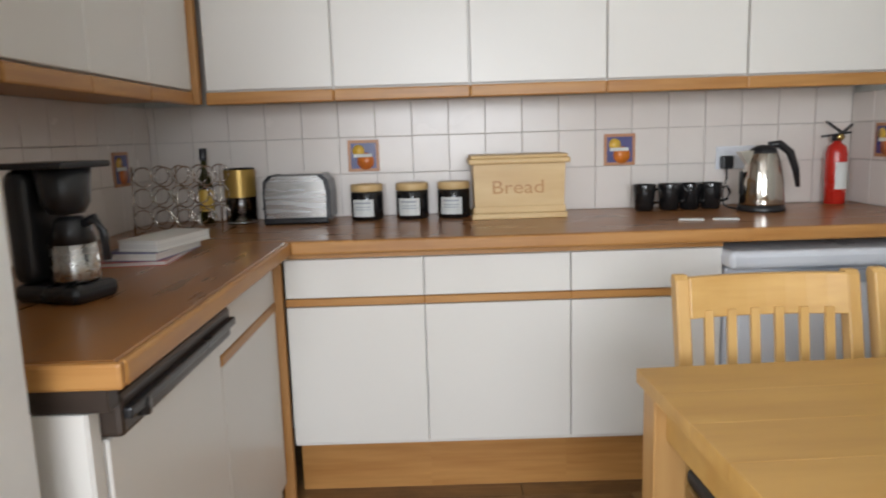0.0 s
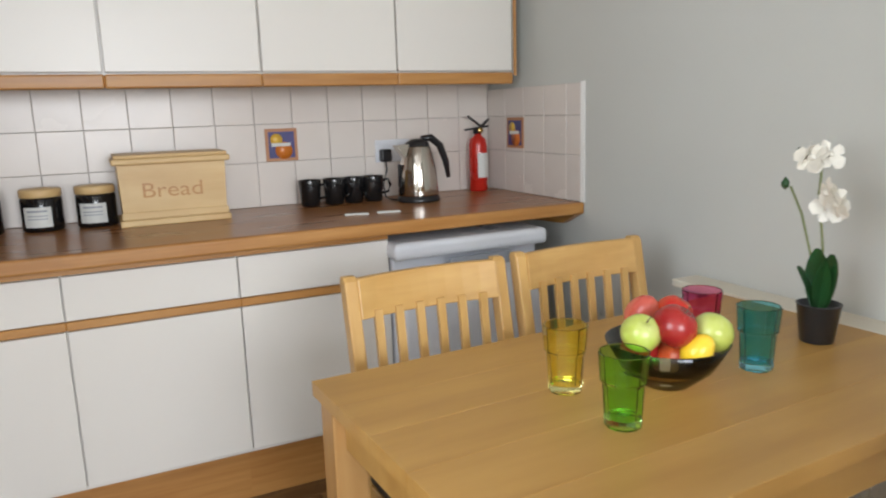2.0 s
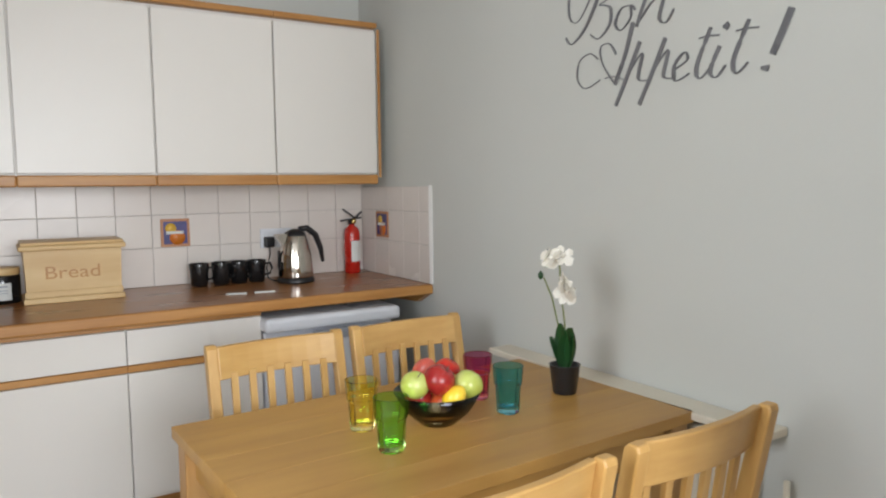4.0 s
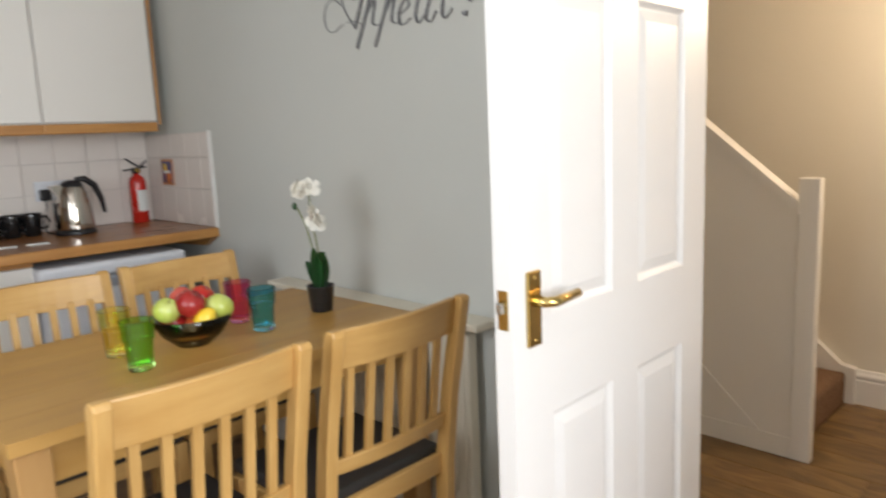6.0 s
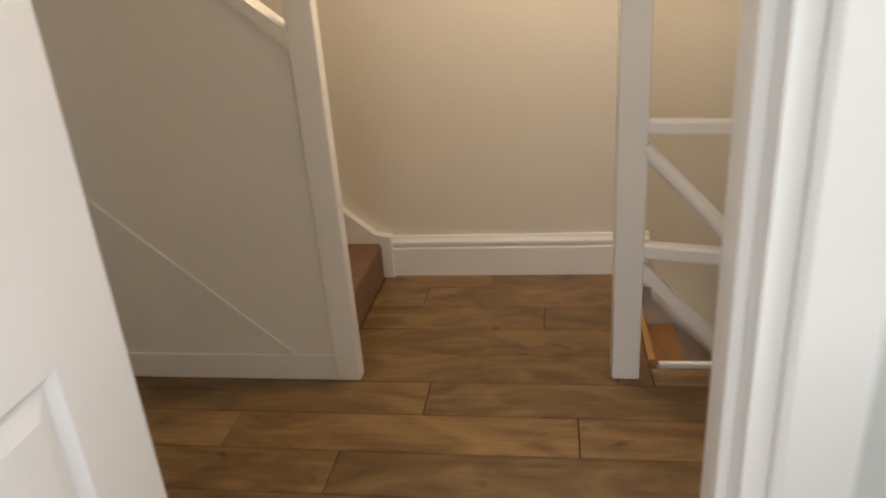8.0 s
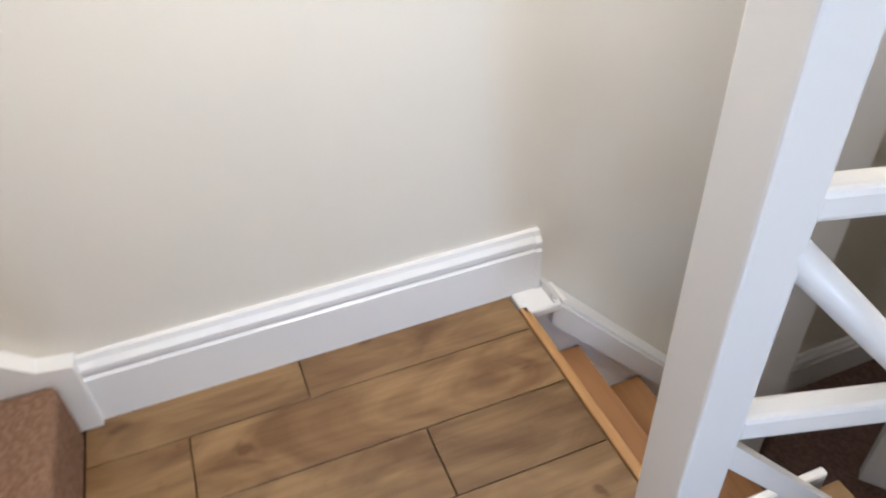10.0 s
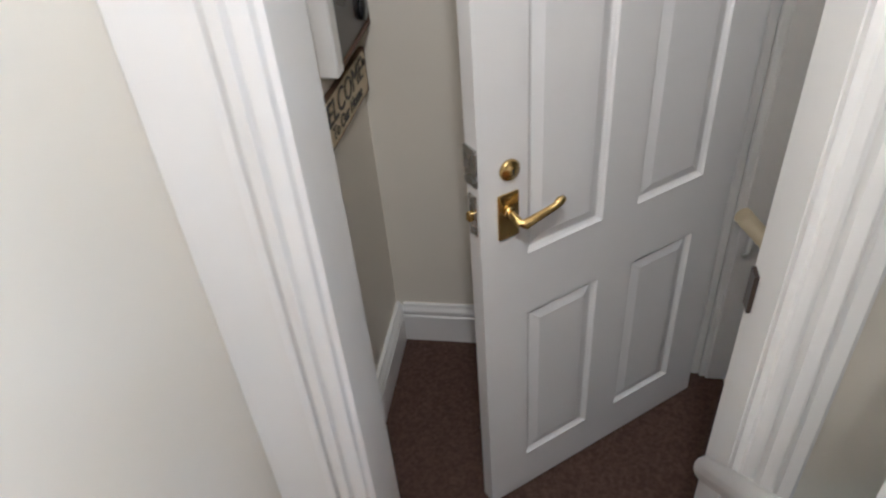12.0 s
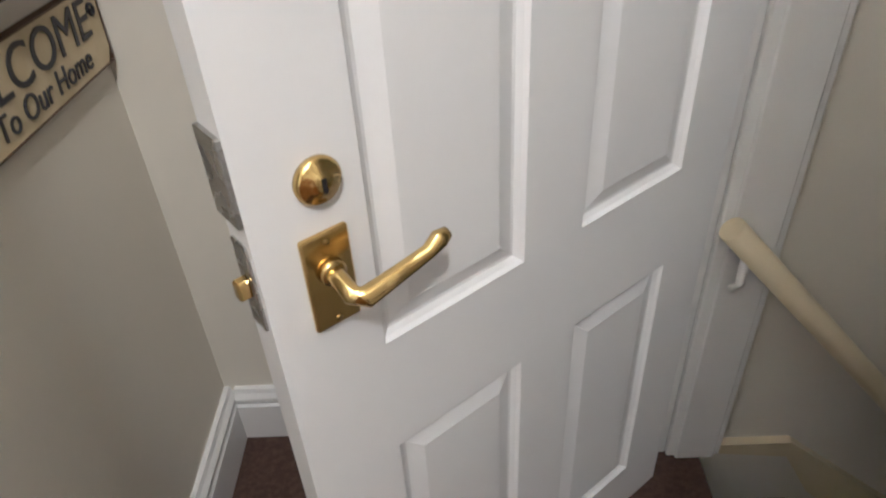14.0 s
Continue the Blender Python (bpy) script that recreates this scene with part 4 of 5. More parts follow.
def dining_chair(loc, rz, label):
    """Slat-back chair, back at y = 0 leaning to -y, seat towards +y."""
    c = thing("dining_chair", loc, label, "chair", "chairs round the table", rz=rz)
    H = 0.893
    for s in (-1, 1):
        x = s * 0.198
        b = bmesh.new()
        prof = [(0.075, 0.0), (0.115, 0.0), (0.105, 0.42), (0.075, 0.62), (0.020, H - 0.01), (0.010, H), (-0.012, H), (-0.016, H - 0.012), (0.035, 0.62), (0.06, 0.42)]
        prism(prof, "x", x - 0.016, x + 0.016, b)
        bmesh.ops.recalc_face_normals(b, faces=b.faces[:])
        bmesh.ops.bevel(b, geom=[e for e in b.edges if e.calc_face_angle(0) > 1.0], offset=0.004, segments=2, profile=0.5, affect="EDGES")
        part("back_post", b, M_CHAIR_Z, c)
        part("leg", block(x - 0.018, x + 0.018, 0.43, 0.466, 0.0, 0.425, 0.004, 2), M_CHAIR_Z, c)
        part("side_rail", block(x - 0.011, x + 0.011, 0.10, 0.432, 0.375, 0.425, 0.003), M_CHAIR_X, c)
    part("crest_rail", bent(0.022, -0.184, 0.184, H - 0.098, H - 0.004, 0.022, 0.02, lean=0.018), M_CHAIR_X, c)
    part("lower_rail", bent(0.064, -0.184, 0.184, 0.535, 0.575, 0.018, 0.018, lean=0.008), M_CHAIR_X, c)
    for k in range(6):
        x = -0.140 + k * 0.056
        o = 0.020 * (1 - (x / 0.184) ** 2)
        b = prism([(0.066 - o, 0.56), (0.078 - o, 0.56), (0.044 - o, H - 0.08), (0.032 - o, H - 0.08)], "x", x - 0.010, x + 0.010)
        part("slat", b, M_CHAIR_Z, c)
    part("front_rail", block(-0.182, 0.182, 0.438, 0.458, 0.375, 0.425, 0.003), M_CHAIR_X, c)
    part("rear_rail", block(-0.184, 0.184, 0.076, 0.094, 0.40, 0.455, 0.003), M_CHAIR_X, c)
    part("seat", block(-0.21, 0.21, 0.098, 0.475, 0.427, 0.468, 0.016, 3), M_SEAT, c, "dark padded seat")
    return c


dining_chair((-0.925, -1.292, 0), 181.0, "pale beech slat-back chair tucked under the table beside the cabinets")
dining_chair((-0.457, -1.268, 0), 182.0, "pale beech slat-back chair tucked under the table beside the fridge")
dining_chair((-0.982, -2.545, 0), 2.4, "pale beech slat-back chair with a dark padded seat pushed in")
dining_chair((-0.495, -2.52, 0), 1.5, "pale beech slat-back chair with a dark seat near the open door")

# ---- things on the table ----


def tumbler(x, y, m, label):
    g = thing("tumbler", (x, y, TZ), label, "glass", "coloured tumblers on the table")
    seg = 12
    prof = [(0.0, 0.004), (0.026, 0.003), (0.029, 0.0), (0.031, 0.004), (0.0345, 0.072), (0.0385, 0.078), (0.042, 0.125), (0.0405, 0.1265), (0.039, 0.125), (0.0355, 0.08),
            (0.0315, 0.072), (0.027, 0.016), (0.0, 0.014)]
    o = part("glass_body", lathe(prof, seg, smooth=False), m, g)
    o.visible_shadow = False
    return g


tumbler(-0.882, -1.80, G_YELLOW, "faceted yellow glass tumbler on the table")
tumbler(-0.889, -1.968, G_GREEN, "faceted green glass tumbler on the table")
tumbler(-0.499, -1.897, G_BLUE, "faceted blue glass tumbler on the table")
tumbler(-0.495, -1.75, G_PINK, "faceted pink glass tumbler on the table")
bo = thing("fruit_bowl", (-0.70, -1.865, TZ), "translucent amber glass bowl holding fruit", "bowl")
o = part("bowl_body", lathe([(0, 0.002), (0.045, 0.0), (0.05, 0.004), (0.085, 0.035), (0.113, 0.085), (0.110, 0.086), (0.082, 0.038), (0.045, 0.009), (0, 0.008)], 36), G_BOWL, bo)
o.visible_shadow = False


def apple(x, y, z, r, m, label, kind="apple", tilt=0):
    a = thing(kind, (x, y, z), label, "fruit", "fruit in the bowl", rz=tilt)
    prof = []
    for k in range(15):
        t = math.pi * k / 14
        rr = r * math.sin(t) * (1.0 + 0.06 * math.cos(t))
        zz = -r * 0.93 * math.cos(t)
        if kind == "apple":
            zz += r * (0.16 * math.exp(-((rr / (0.3 * r)) ** 2)) * (1 if t < 1.5 else -1.5))
        else:
            rr *= 0.86
            zz *= 1.22
        prof.append((max(rr, 0.0), zz))
    o = part("skin", lathe(prof, 24), m, a)
    o.rotation_euler = (radians(20 + tilt % 35), radians(-15 + tilt % 40), 0)
    if kind == "apple":
        s = part("stalk", tube([(0, 0, r * 0.62), (0.003, 0, r * 0.85), (0.007, 0, r * 1.05)], 0.0015, 6), M_SIGNED, a)
        s.rotation_euler = o.rotation_euler
    return a


apple(-0.772, -1.875, TZ + 0.112, 0.036, F_GREEN, "shiny green apple in the bowl", tilt=10)
apple(-0.715, -1.90, TZ + 0.122, 0.041, F_RED, "dark red apple on top of the fruit", tilt=50)
apple(-0.645, -1.825, TZ + 0.118, 0.036, F_RED2, "bright red apple at the rear of the bowl", tilt=80)
apple(-0.640, -1.915, TZ + 0.102, 0.039, F_GREEN, "pale green apple at the rim of the bowl", tilt=120)
apple(-0.695, -1.79, TZ + 0.118, 0.034, F_PEACH, "blushed peach behind the apples", "peach", tilt=20)
apple(-0.695, -1.935, TZ + 0.082, 0.030, F_LEMON, "yellow lemon in the bowl", "lemon", tilt=60)
apple(-0.668, -1.875, TZ + 0.092, 0.030, F_LEMON, "yellow lemon between the apples", "lemon", tilt=140)
apple(-0.685, -1.88, TZ + 0.052, 0.040, F_RED2, "red apple at the bottom of the bowl", tilt=30)
apple(-0.738, -1.835, TZ + 0.065, 0.036, F_RED, "red apple lying low in the bowl", tilt=70)

oc = thing("potted_orchid", (-0.258, -1.85, TZ), "white orchid with dark leaves in a black pot", "plant")
part("pot", lathe([(0, 0), (0.032, 0), (0.034, 0.003), (0.044, 0.082), (0.046, 0.084), (0.042, 0.085), (0.040, 0.072), (0, 0.072)], 24), M_BLACK, oc, "black plastic pot")
for ang_, ln, lean in ((95, 0.135, 0.04), (250, 0.12, 0.06), (20, 0.09, 0.16), (165, 0.125, 0.08)):
    b = bmesh.new()
    rows = []
    for k in range(9):
        u = k / 8
        wv = 0.03 * math.sin(math.pi * min(u * 0.93 + 0.05, 1)) ** 0.6
        rows.append([b.verts.new((wv * s, lean * u * u * 0.25 + 0.008 * abs(s), 0.07 + ln * u)) for s in (-1, -0.4, 0.4, 1)])
    for A, B in zip(rows, rows[1:]):
        for k in range(3):
            b.faces.new([A[k], A[k + 1], B[k + 1], B[k]]).smooth = True
    bmesh.ops.recalc_face_normals(b, faces=b.faces[:])
    part("leaf", b, M_LEAF, oc).rotation_euler = (0, 0, radians(ang_))
part("stem", tube([(0.0, 0.004, 0.07), (0.005, 0.03, 0.18), (0.0, 0.055, 0.27), (-0.015, 0.075, 0.33)], 0.0026, 8), M_STEM, oc)
part("stem", tube([(0.0, -0.004, 0.07), (0.0, 0.0, 0.2), (-0.01, 0.01, 0.32), (-0.02, 0.0, 0.39)], 0.0026, 8), M_STEM, oc)
random.seed(5)


def petal_mesh():
    b = bmesh.new()
    for k in range(5):
        a = 2 * math.pi * k / 5 + 0.3
        L, wd_ = (0.036, 0.017) if k % 2 else (0.032, 0.011)
        c, s = math.cos(a), math.sin(a)
        pts = [(0, 0, 0), (0.35, 0.8, 0.004), (0.75, 1.0, 0.007), (1.0, 0.25, 0.004), (1.0, -0.25, 0.004), (0.75, -1.0, 0.007), (0.35, -0.8, 0.004)]
        b.faces.new([b.verts.new((c * u * L - s * v * wd_, s * u * L + c * v * wd_, zz + 0.003 * k)) for u, v, zz in pts])
    lathe([(0, 0.004), (0.006, 0.008), (0.007, 0.016), (0.0, 0.022)], 8, b)
    return mesh_of("blossom", b, M_PETAL)


PM = petal_mesh()
for k in range(8):
    o = new("blossom", PM)
    o.parent = oc
    top = k % 3
    base = ((-0.02, -0.02, 0.37), (-0.015, 0.0, 0.35), (-0.018, -0.025, 0.30))[top]
    o.matrix_local = pose(base[0] + random.uniform(-0.03, 0.02), base[1] + random.uniform(-0.045, 0.035), base[2] + random.uniform(-0.035, 0.045),
                          random.uniform(-40, 40), random.uniform(-110, -50), random.uniform(-40, 40))
for p in ((-0.018, 0.086, 0.335), (-0.015, 0.06, 0.40)):
    part("bud", lathe([(0, -0.014), (0.008, -0.006), (0.009, 0.004), (0, 0.016)], 10, at=p), M_LEAF, oc)

# ---- wall lettering ----
M_VINYL = mat("grey_vinyl", (0.15, 0.15, 0.16), (0.20, 0.20, 0.21), rough=0.3)
lt = thing("wall_lettering", (-0.0025, -1.471, 2.086), "charcoal script lettering stuck on the painted wall", "wall sticker")


def stroke(name, pts, thick=0.0075):
    """One pen stroke of the script: a smooth line through points on a hundredth grid, thick on the downstrokes."""
    q = [pts[0], *pts, pts[-1]]
    line = []
    for a, b, c, d in zip(q, q[1:], q[2:], q[3:]):
        for k in range(7):
            u = k / 7
            line.append(tuple(0.5 * (2 * b[i] + (c[i] - a[i]) * u + (2 * a[i] - 5 * b[i] + 4 * c[i] - d[i]) * u * u + (3 * b[i] - a[i] - 3 * c[i] + d[i]) * u ** 3) for i in (0, 1)))
    line.append(pts[-1])
    radii = []
    for k in range(len(line)):
        (x0, y0), (x1, y1) = line[max(k - 1, 0)], line[min(k + 1, len(line) - 1)]
        steep = abs(y1 - y0) / (math.hypot(x1 - x0, y1 - y0) + 1e-6)
        radii.append(thick * (0.28 + 0.72 * steep ** 3 * (1 if y1 - y0 > 0 else 0.6)))
    o = part(name, tube([(0, -0.0094 * x, -0.0013 * x - 0.00703 * y) for x, y in line], thick, 8, radii=radii), M_VINYL, lt)
    o.scale = (0.2, 1, 1)


stroke("flourish", [(22, 19), (22, 12), (18, 10), (12, 16), (12, 26), (16, 28), (21, 20), (24, 12), (29, 9), (32, 13), (30, 19), (26, 21.5)], 0.006)
stroke("letter", [(28, 12), (24, 22), (19, 32), (13, 38), (10, 35)], 0.009)
stroke("letter", [(26, 21.5), (31, 23), (31, 30), (26, 36), (22, 34)])
stroke("letter", [(40, 23), (36, 24), (33.5, 30), (36, 33), (40, 28), (40, 23), (42, 25)], 0.007)
stroke("letter", [(46, 21), (44, 27), (42.5, 32)])
stroke("letter", [(44, 29), (49, 22), (53, 20.5), (51.5, 29), (54, 31), (57, 26)])
stroke("flourish", [(27, 54), (20, 58), (16, 54), (17, 46), (22, 42.5), (26, 45)], 0.006)
stroke("flourish", [(33, 55), (28, 47), (27, 40), (31, 38.5), (34, 43)], 0.006)
stroke("letter", [(41, 30), (38, 43), (33.5, 56)], 0.009)
stroke("letter", [(29, 53.5), (33, 52.5), (38, 54)], 0.006)
for x, y in ((0, 0), (10, -1)):
    stroke("letter", [(44 + x, 38 + y), (39 + x, 52 + y), (34 + x, 65 + y)], 0.009)
    stroke("letter", [(40 + x, 50 + y), (45 + x, 43 + y), (43.5 + x, 53 + y), (47 + x, 54 + y)])
stroke("letter", [(57, 50), (62, 46), (61, 43), (57.5, 48), (58, 54), (63, 51)])
for x, y in ((0, 0), (12, -2)):
    stroke("letter", [(70 + x, 34 + y), (65.5 + x, 48 + y), (66.5 + x, 53 + y), (70 + x, 49 + y)])
    stroke("crossbar", [(66 + x, 38 + y), (69 + x, 37.2 + y), (73 + x, 37 + y)], 0.008)
stroke("letter", [(73, 41), (70, 50), (72, 52.5), (75, 48)])
stroke("dot", [(74.6, 33), (75, 34), (74.6, 35)], 0.011)
stroke("letter", [(94, 29), (91.5, 37), (89, 44.5)], 0.011)
stroke("dot", [(87, 48.3), (87, 49), (86.7, 50)], 0.012)

# ---- things on the worktop ----
WZ = 0.910
cm = thing("coffee_maker", (-2.475, -1.43, WZ), "black filter coffee maker with a steel jug", "coffee maker", rz=72)
cm.scale = (0.78, 0.72, 0.97)
part("base", block(-0.08, 0.08, -0.13, 0.10, 0.0, 0.04, 0.018, 3), M_BLACK, cm)
part("tower", block(-0.08, 0.08, 0.02, 0.10, 0.038, 0.285, 0.03, 4), M_BLACK, cm)
part("filter_basket", lathe([(0, 0.188), (0.045, 0.188), (0.062, 0.21), (0.072, 0.285), (0, 0.285)], 28, at=(0, -0.045, 0)), M_BLACK, cm)
part("lid", block(-0.085, 0.085, -0.135, 0.105, 0.284, 0.298, 0.006, 3), M_BLACK, cm)
part("jug", lathe([(0, 0.042), (0.058, 0.042), (0.063, 0.05), (0.060, 0.125), (0, 0.125)], 32, at=(0, -0.055, 0)), M_STEEL, cm, "brushed steel jug")
part("jug_collar", lathe([(0.0, 0.1245), (0.0605, 0.1245), (0.052, 0.155), (0.046, 0.172), (0.03, 0.182), (0, 0.183)], 28, at=(0, -0.055, 0)), M_BLACK, cm)
part("jug_handle", tube([(0.0, -0.095, 0.165), (0.0, -0.14, 0.178), (0.0, -0.168, 0.15), (0.0, -0.172, 0.09)], 0.011, 10), M_BLACK, cm)
for k, (dx, dy, h, m, a) in enumerate(((0, 0, 0.012, M_RED, 4), (0.01, 0.01, 0.022, M_NAVY, -8), (0.03, 0.03, 0.03, M_PAGES, -14))):
    z = WZ + (0, 0.012, 0.034)[k]
    bk = thing("book", (-2.50 + dx, -0.93 + dy, z), ("thin red booklet on the worktop", "navy folder lying on a booklet", "thick white paperback on top of the pile")[k], "book", "pile of books", rz=a)
    part("paper_block", block(-0.085 + 0.02 * k, 0.085 - 0.006 * k, -0.125, 0.125, 0.0015, h - 0.0015), M_PAGES, bk)
    part("cover", block(-0.088 + 0.02 * k, 0.088 - 0.006 * k, -0.128, 0.128, 0.0, 0.0014), m, bk)
    part("cover", block(-0.088 + 0.02 * k, 0.088 - 0.006 * k, -0.128, 0.128, h - 0.0014, h), m, bk)
rk = thing("wine_rack", (-2.60, -0.33, WZ), "chrome wire wine rack of looping rings", "wine rack")
for j in range(3):
    for k in range(4):
        pts = [(-0.12 + 0.075 * k + 0.034 * math.cos(a_ * math.pi / 8), -0.09 + j * 0.012, 0.055 + 0.074 * j + 0.034 * math.sin(a_ * math.pi / 8)) for a_ in range(17)]
        part("ring", tube(pts, 0.0028, 6), M_CHROME, rk)
        part("ring", tube([(p[0], p[1] + 0.15, p[2]) for p in pts], 0.0028, 6), M_CHROME, rk)
for k in range(3):
    part("bar", tube([(-0.155 + 0.155 * k, -0.09, 0.003), (-0.155 + 0.155 * k, 0.06, 0.003)], 0.003, 6), M_CHROME, rk)
    part("upright", tube([(-0.155 + 0.155 * k, -0.09, 0.0), (-0.155 + 0.155 * k, -0.07, 0.24)], 0.003, 6), M_CHROME, rk)
bt = thing("oil_bottle", (-2.60, -0.10, WZ), "slim dark bottle with a yellow label", "bottle")
part("glass_body", lathe([(0, 0), (0.026, 0), (0.028, 0.004), (0.028, 0.15), (0.024, 0.18), (0.012, 0.205), (0.011, 0.25), (0.013, 0.252), (0, 0.252)], 20), G_DARK, bt)
part("label", lathe([(0.0286, 0.05), (0.0286, 0.135)], 20), M_YELLOW, bt, "yellow paper label")
part("cap", lathe([(0.014, 0.25), (0.014, 0.292), (0.012, 0.296), (0, 0.296)], 16), M_BLACK, bt, "black cap")
cj = thing("storage_jar", (-2.455, -0.13, WZ), "clear glass jar with a gold band", "jar")
part("glass_body", lathe([(0, 0), (0.056, 0), (0.06, 0.006), (0.06, 0.215), (0.057, 0.215), (0.056, 0.012), (0, 0.010)], 28), G_CLEAR, cj)
part("band", lathe([(0.0606, 0.105), (0.0606, 0.21)], 28), M_GOLD, cj, "gold patterned band")
to = thing("toaster", (-2.222, -0.15, WZ), "brushed steel two-slot toaster with black ends", "toaster")
to.scale = (0.84, 1.0, 1.0)
b = bmesh.new()
pf_ = [(-0.135, 0.02), (-0.137, 0.12), (-0.128, 0.16), (-0.10, 0.182), (0.10, 0.182), (0.128, 0.16), (0.137, 0.12), (0.135, 0.02)]
part("shell", prism(pf_, "y", -0.075, 0.075), M_STEEL, to)
part("base", block(-0.15, 0.145, -0.08, 0.08, 0.0, 0.026, 0.008, 2), M_BLACK, to)
part("end_cap", prism([(0.136, 0.02), (0.1385, 0.12), (0.13, 0.162), (0.10, 0.186), (0.125, 0.186), (0.150, 0.165), (0.158, 0.12), (0.155, 0.02)], "y", -0.076, 0.076), M_BLACK, to)
part("end_cap", prism([(-0.136, 0.02), (-0.1385, 0.12), (-0.13, 0.162), (-0.10, 0.186), (-0.118, 0.186), (-0.142, 0.165), (-0.148, 0.12), (-0.145, 0.02)], "y", -0.076, 0.076), M_BLACK, to)
for s in (-0.03, 0.03):
    part("slot", block(-0.10, 0.10, s - 0.013, s + 0.013, 0.1815, 0.184), M_BLACK, to)
part("lever", block(-0.172, -0.146, -0.014, 0.014, 0.05, 0.062, 0.004), M_BLACK, to)
for x in (-1.962, -1.785, -1.622):
    c = thing("canister", (x, -0.13, WZ), "black ceramic canister with pale label and wooden lid", "canister", "canisters on the worktop")
    part("body", lathe([(0, 0), (0.058, 0), (0.063, 0.005), (0.063, 0.105), (0.060, 0.11), (0, 0.11)], 28), M_BLACKG, c)
    part("lid", lathe([(0, 0.111), (0.061, 0.111), (0.063, 0.114), (0.063, 0.134), (0.060, 0.138), (0, 0.139)], 28), M_LIGHTWOOD, c, "pale wooden lid")
    b = bmesh.new()
    vs = [[b.verts.new((0.0636 * math.sin(radians(a)), -0.0636 * math.cos(radians(a)), z)) for a in range(-52, 29, 10)] for z in (0.016, 0.082)]
    for k in range(8):
        b.faces.new([vs[0][k], vs[0][k + 1], vs[1][k + 1], vs[1][k]]).smooth = True
    part("label", b, M_LABEL, c, "pale paper label")
    for z in (0.066, 0.052, 0.042):
        b = bmesh.new()
        vs = [[b.verts.new((0.0641 * math.sin(radians(a)), -0.0641 * math.cos(radians(a)), zz)) for a in range(-40, 19, 8)] for zz in (z, z + (0.006 if z > 0.06 else 0.003))]
        for k in range(7):
            b.faces.new([vs[0][k], vs[0][k + 1], vs[1][k + 1], vs[1][k]])
        part("print_line", b, M_GREYP, c)
bb = thing("bread_bin", (-1.378, -0.165, WZ), "pale wooden bread bin with a carved front", "bread bin")
part("plinth", block(-0.178, 0.178, -0.105, 0.10, 0.0, 0.022, 0.004, 2), M_LIGHTWOOD, bb)
part("body", prism([(-0.166, 0.022), (0.166, 0.022), (0.172, 0.205), (-0.172, 0.205)], "y", -0.095, 0.095), M_LIGHTWOOD, bb)
part("band", block(-0.172, 0.172, -0.101, -0.0955, 0.024, 0.048, 0.002), M_LIGHTWOOD, bb)
part("lid", block(-0.188, 0.188, -0.112, 0.10, 0.205, 0.226, 0.006, 2), M_LIGHTWOOD, bb)
part("lid_strip", block(-0.18, 0.18, -0.104, 0.10, 0.226, 0.238, 0.004, 2), M_LIGHTWOOD, bb)
text_mesh("Bread", 0.07, 0.0, 0.0008, M_OAK_X, "carved_lettering", bb, pose(-0.10, -0.097, 0.095, 90, 0, 0), 0.19)
for k, (x, a) in enumerate(((-0.872, -40), (-0.775, -30), (-0.695, -20), (-0.612, -10))):
    g = thing("mug", (x, -0.12, WZ), "plain black mug with a ring handle", "mug", "row of black mugs", rz=a)
    part("cup", lathe([(0, 0), (0.032, 0), (0.036, 0.004), (0.044, 0.10), (0.0435, 0.102), (0.041, 0.10), (0.034, 0.01), (0, 0.008)], 24), M_BLACKG, g)
    part("handle", tube([(0.040, 0, 0.082), (0.062, 0, 0.086), (0.072, 0, 0.062), (0.062, 0, 0.036), (0.037, 0, 0.03)], 0.0055, 8), M_BLACKG, g)
for x, y in ((-0.808, -0.47), (-0.694, -0.485)):
    s = thing("sachet", (x, y, WZ + 0.0005), "small white paper sachet lying on the worktop", "sachet", rz=x * 20)
    part("packet", block(-0.042, 0.042, -0.014, 0.014, 0.0, 0.006, 0.0028, 2), M_LABEL, s)
so = thing("wall_socket", (-0.478, -0.0125, 1.102), "white double wall socket with a black plug", "socket")
part("plate", block(-0.078, 0.078, -0.010, 0.0, -0.046, 0.046, 0.003, 2), M_WHITEP, so)
part("switch", block(-0.06, -0.048, -0.013, -0.009, 0.018, 0.034, 0.001), M_WHITEP, so)
part("switch", block(0.02, 0.032, -0.013, -0.009, 0.018, 0.034, 0.001), M_WHITEP, so)
kt = thing("kettle", (-0.465, -0.24, WZ), "bright steel jug kettle with a black handle", "kettle")
part("base", lathe([(0, 0), (0.084, 0), (0.086, 0.006), (0.082, 0.022), (0, 0.022)], 32), M_BLACK, kt)
part("body", lathe([(0, 0.023), (0.080, 0.023), (0.081, 0.03), (0.074, 0.12), (0.062, 0.18), (0.05, 0.215), (0.03, 0.235), (0, 0.24)], 36), M_CHROME, kt)
part("lid", lathe([(0.051, 0.2155), (0.046, 0.23), (0.022, 0.243), (0, 0.246)], 28), M_BLACK, kt)
part("handle", tube([(0.02, 0, 0.244), (0.06, 0, 0.247), (0.10, 0, 0.215), (0.125, 0, 0.15), (0.135, 0, 0.085)], 0.014, 12, radii=[0.012, 0.015, 0.015, 0.013, 0.008]), M_BLACK, kt)
part("spout", prism([(-0.055, 0.165), (-0.095, 0.222), (-0.035, 0.226)], "y", -0.022, 0.022), M_CHROME, kt)
part("gauge", block(-0.082, -0.074, -0.012, 0.012, 0.06, 0.15, 0.003), M_BLACK, kt)
pl = thing("power_cord", (-0.520, -0.023, 1.085), "black plug with its cord trailing to the kettle", "power cord")
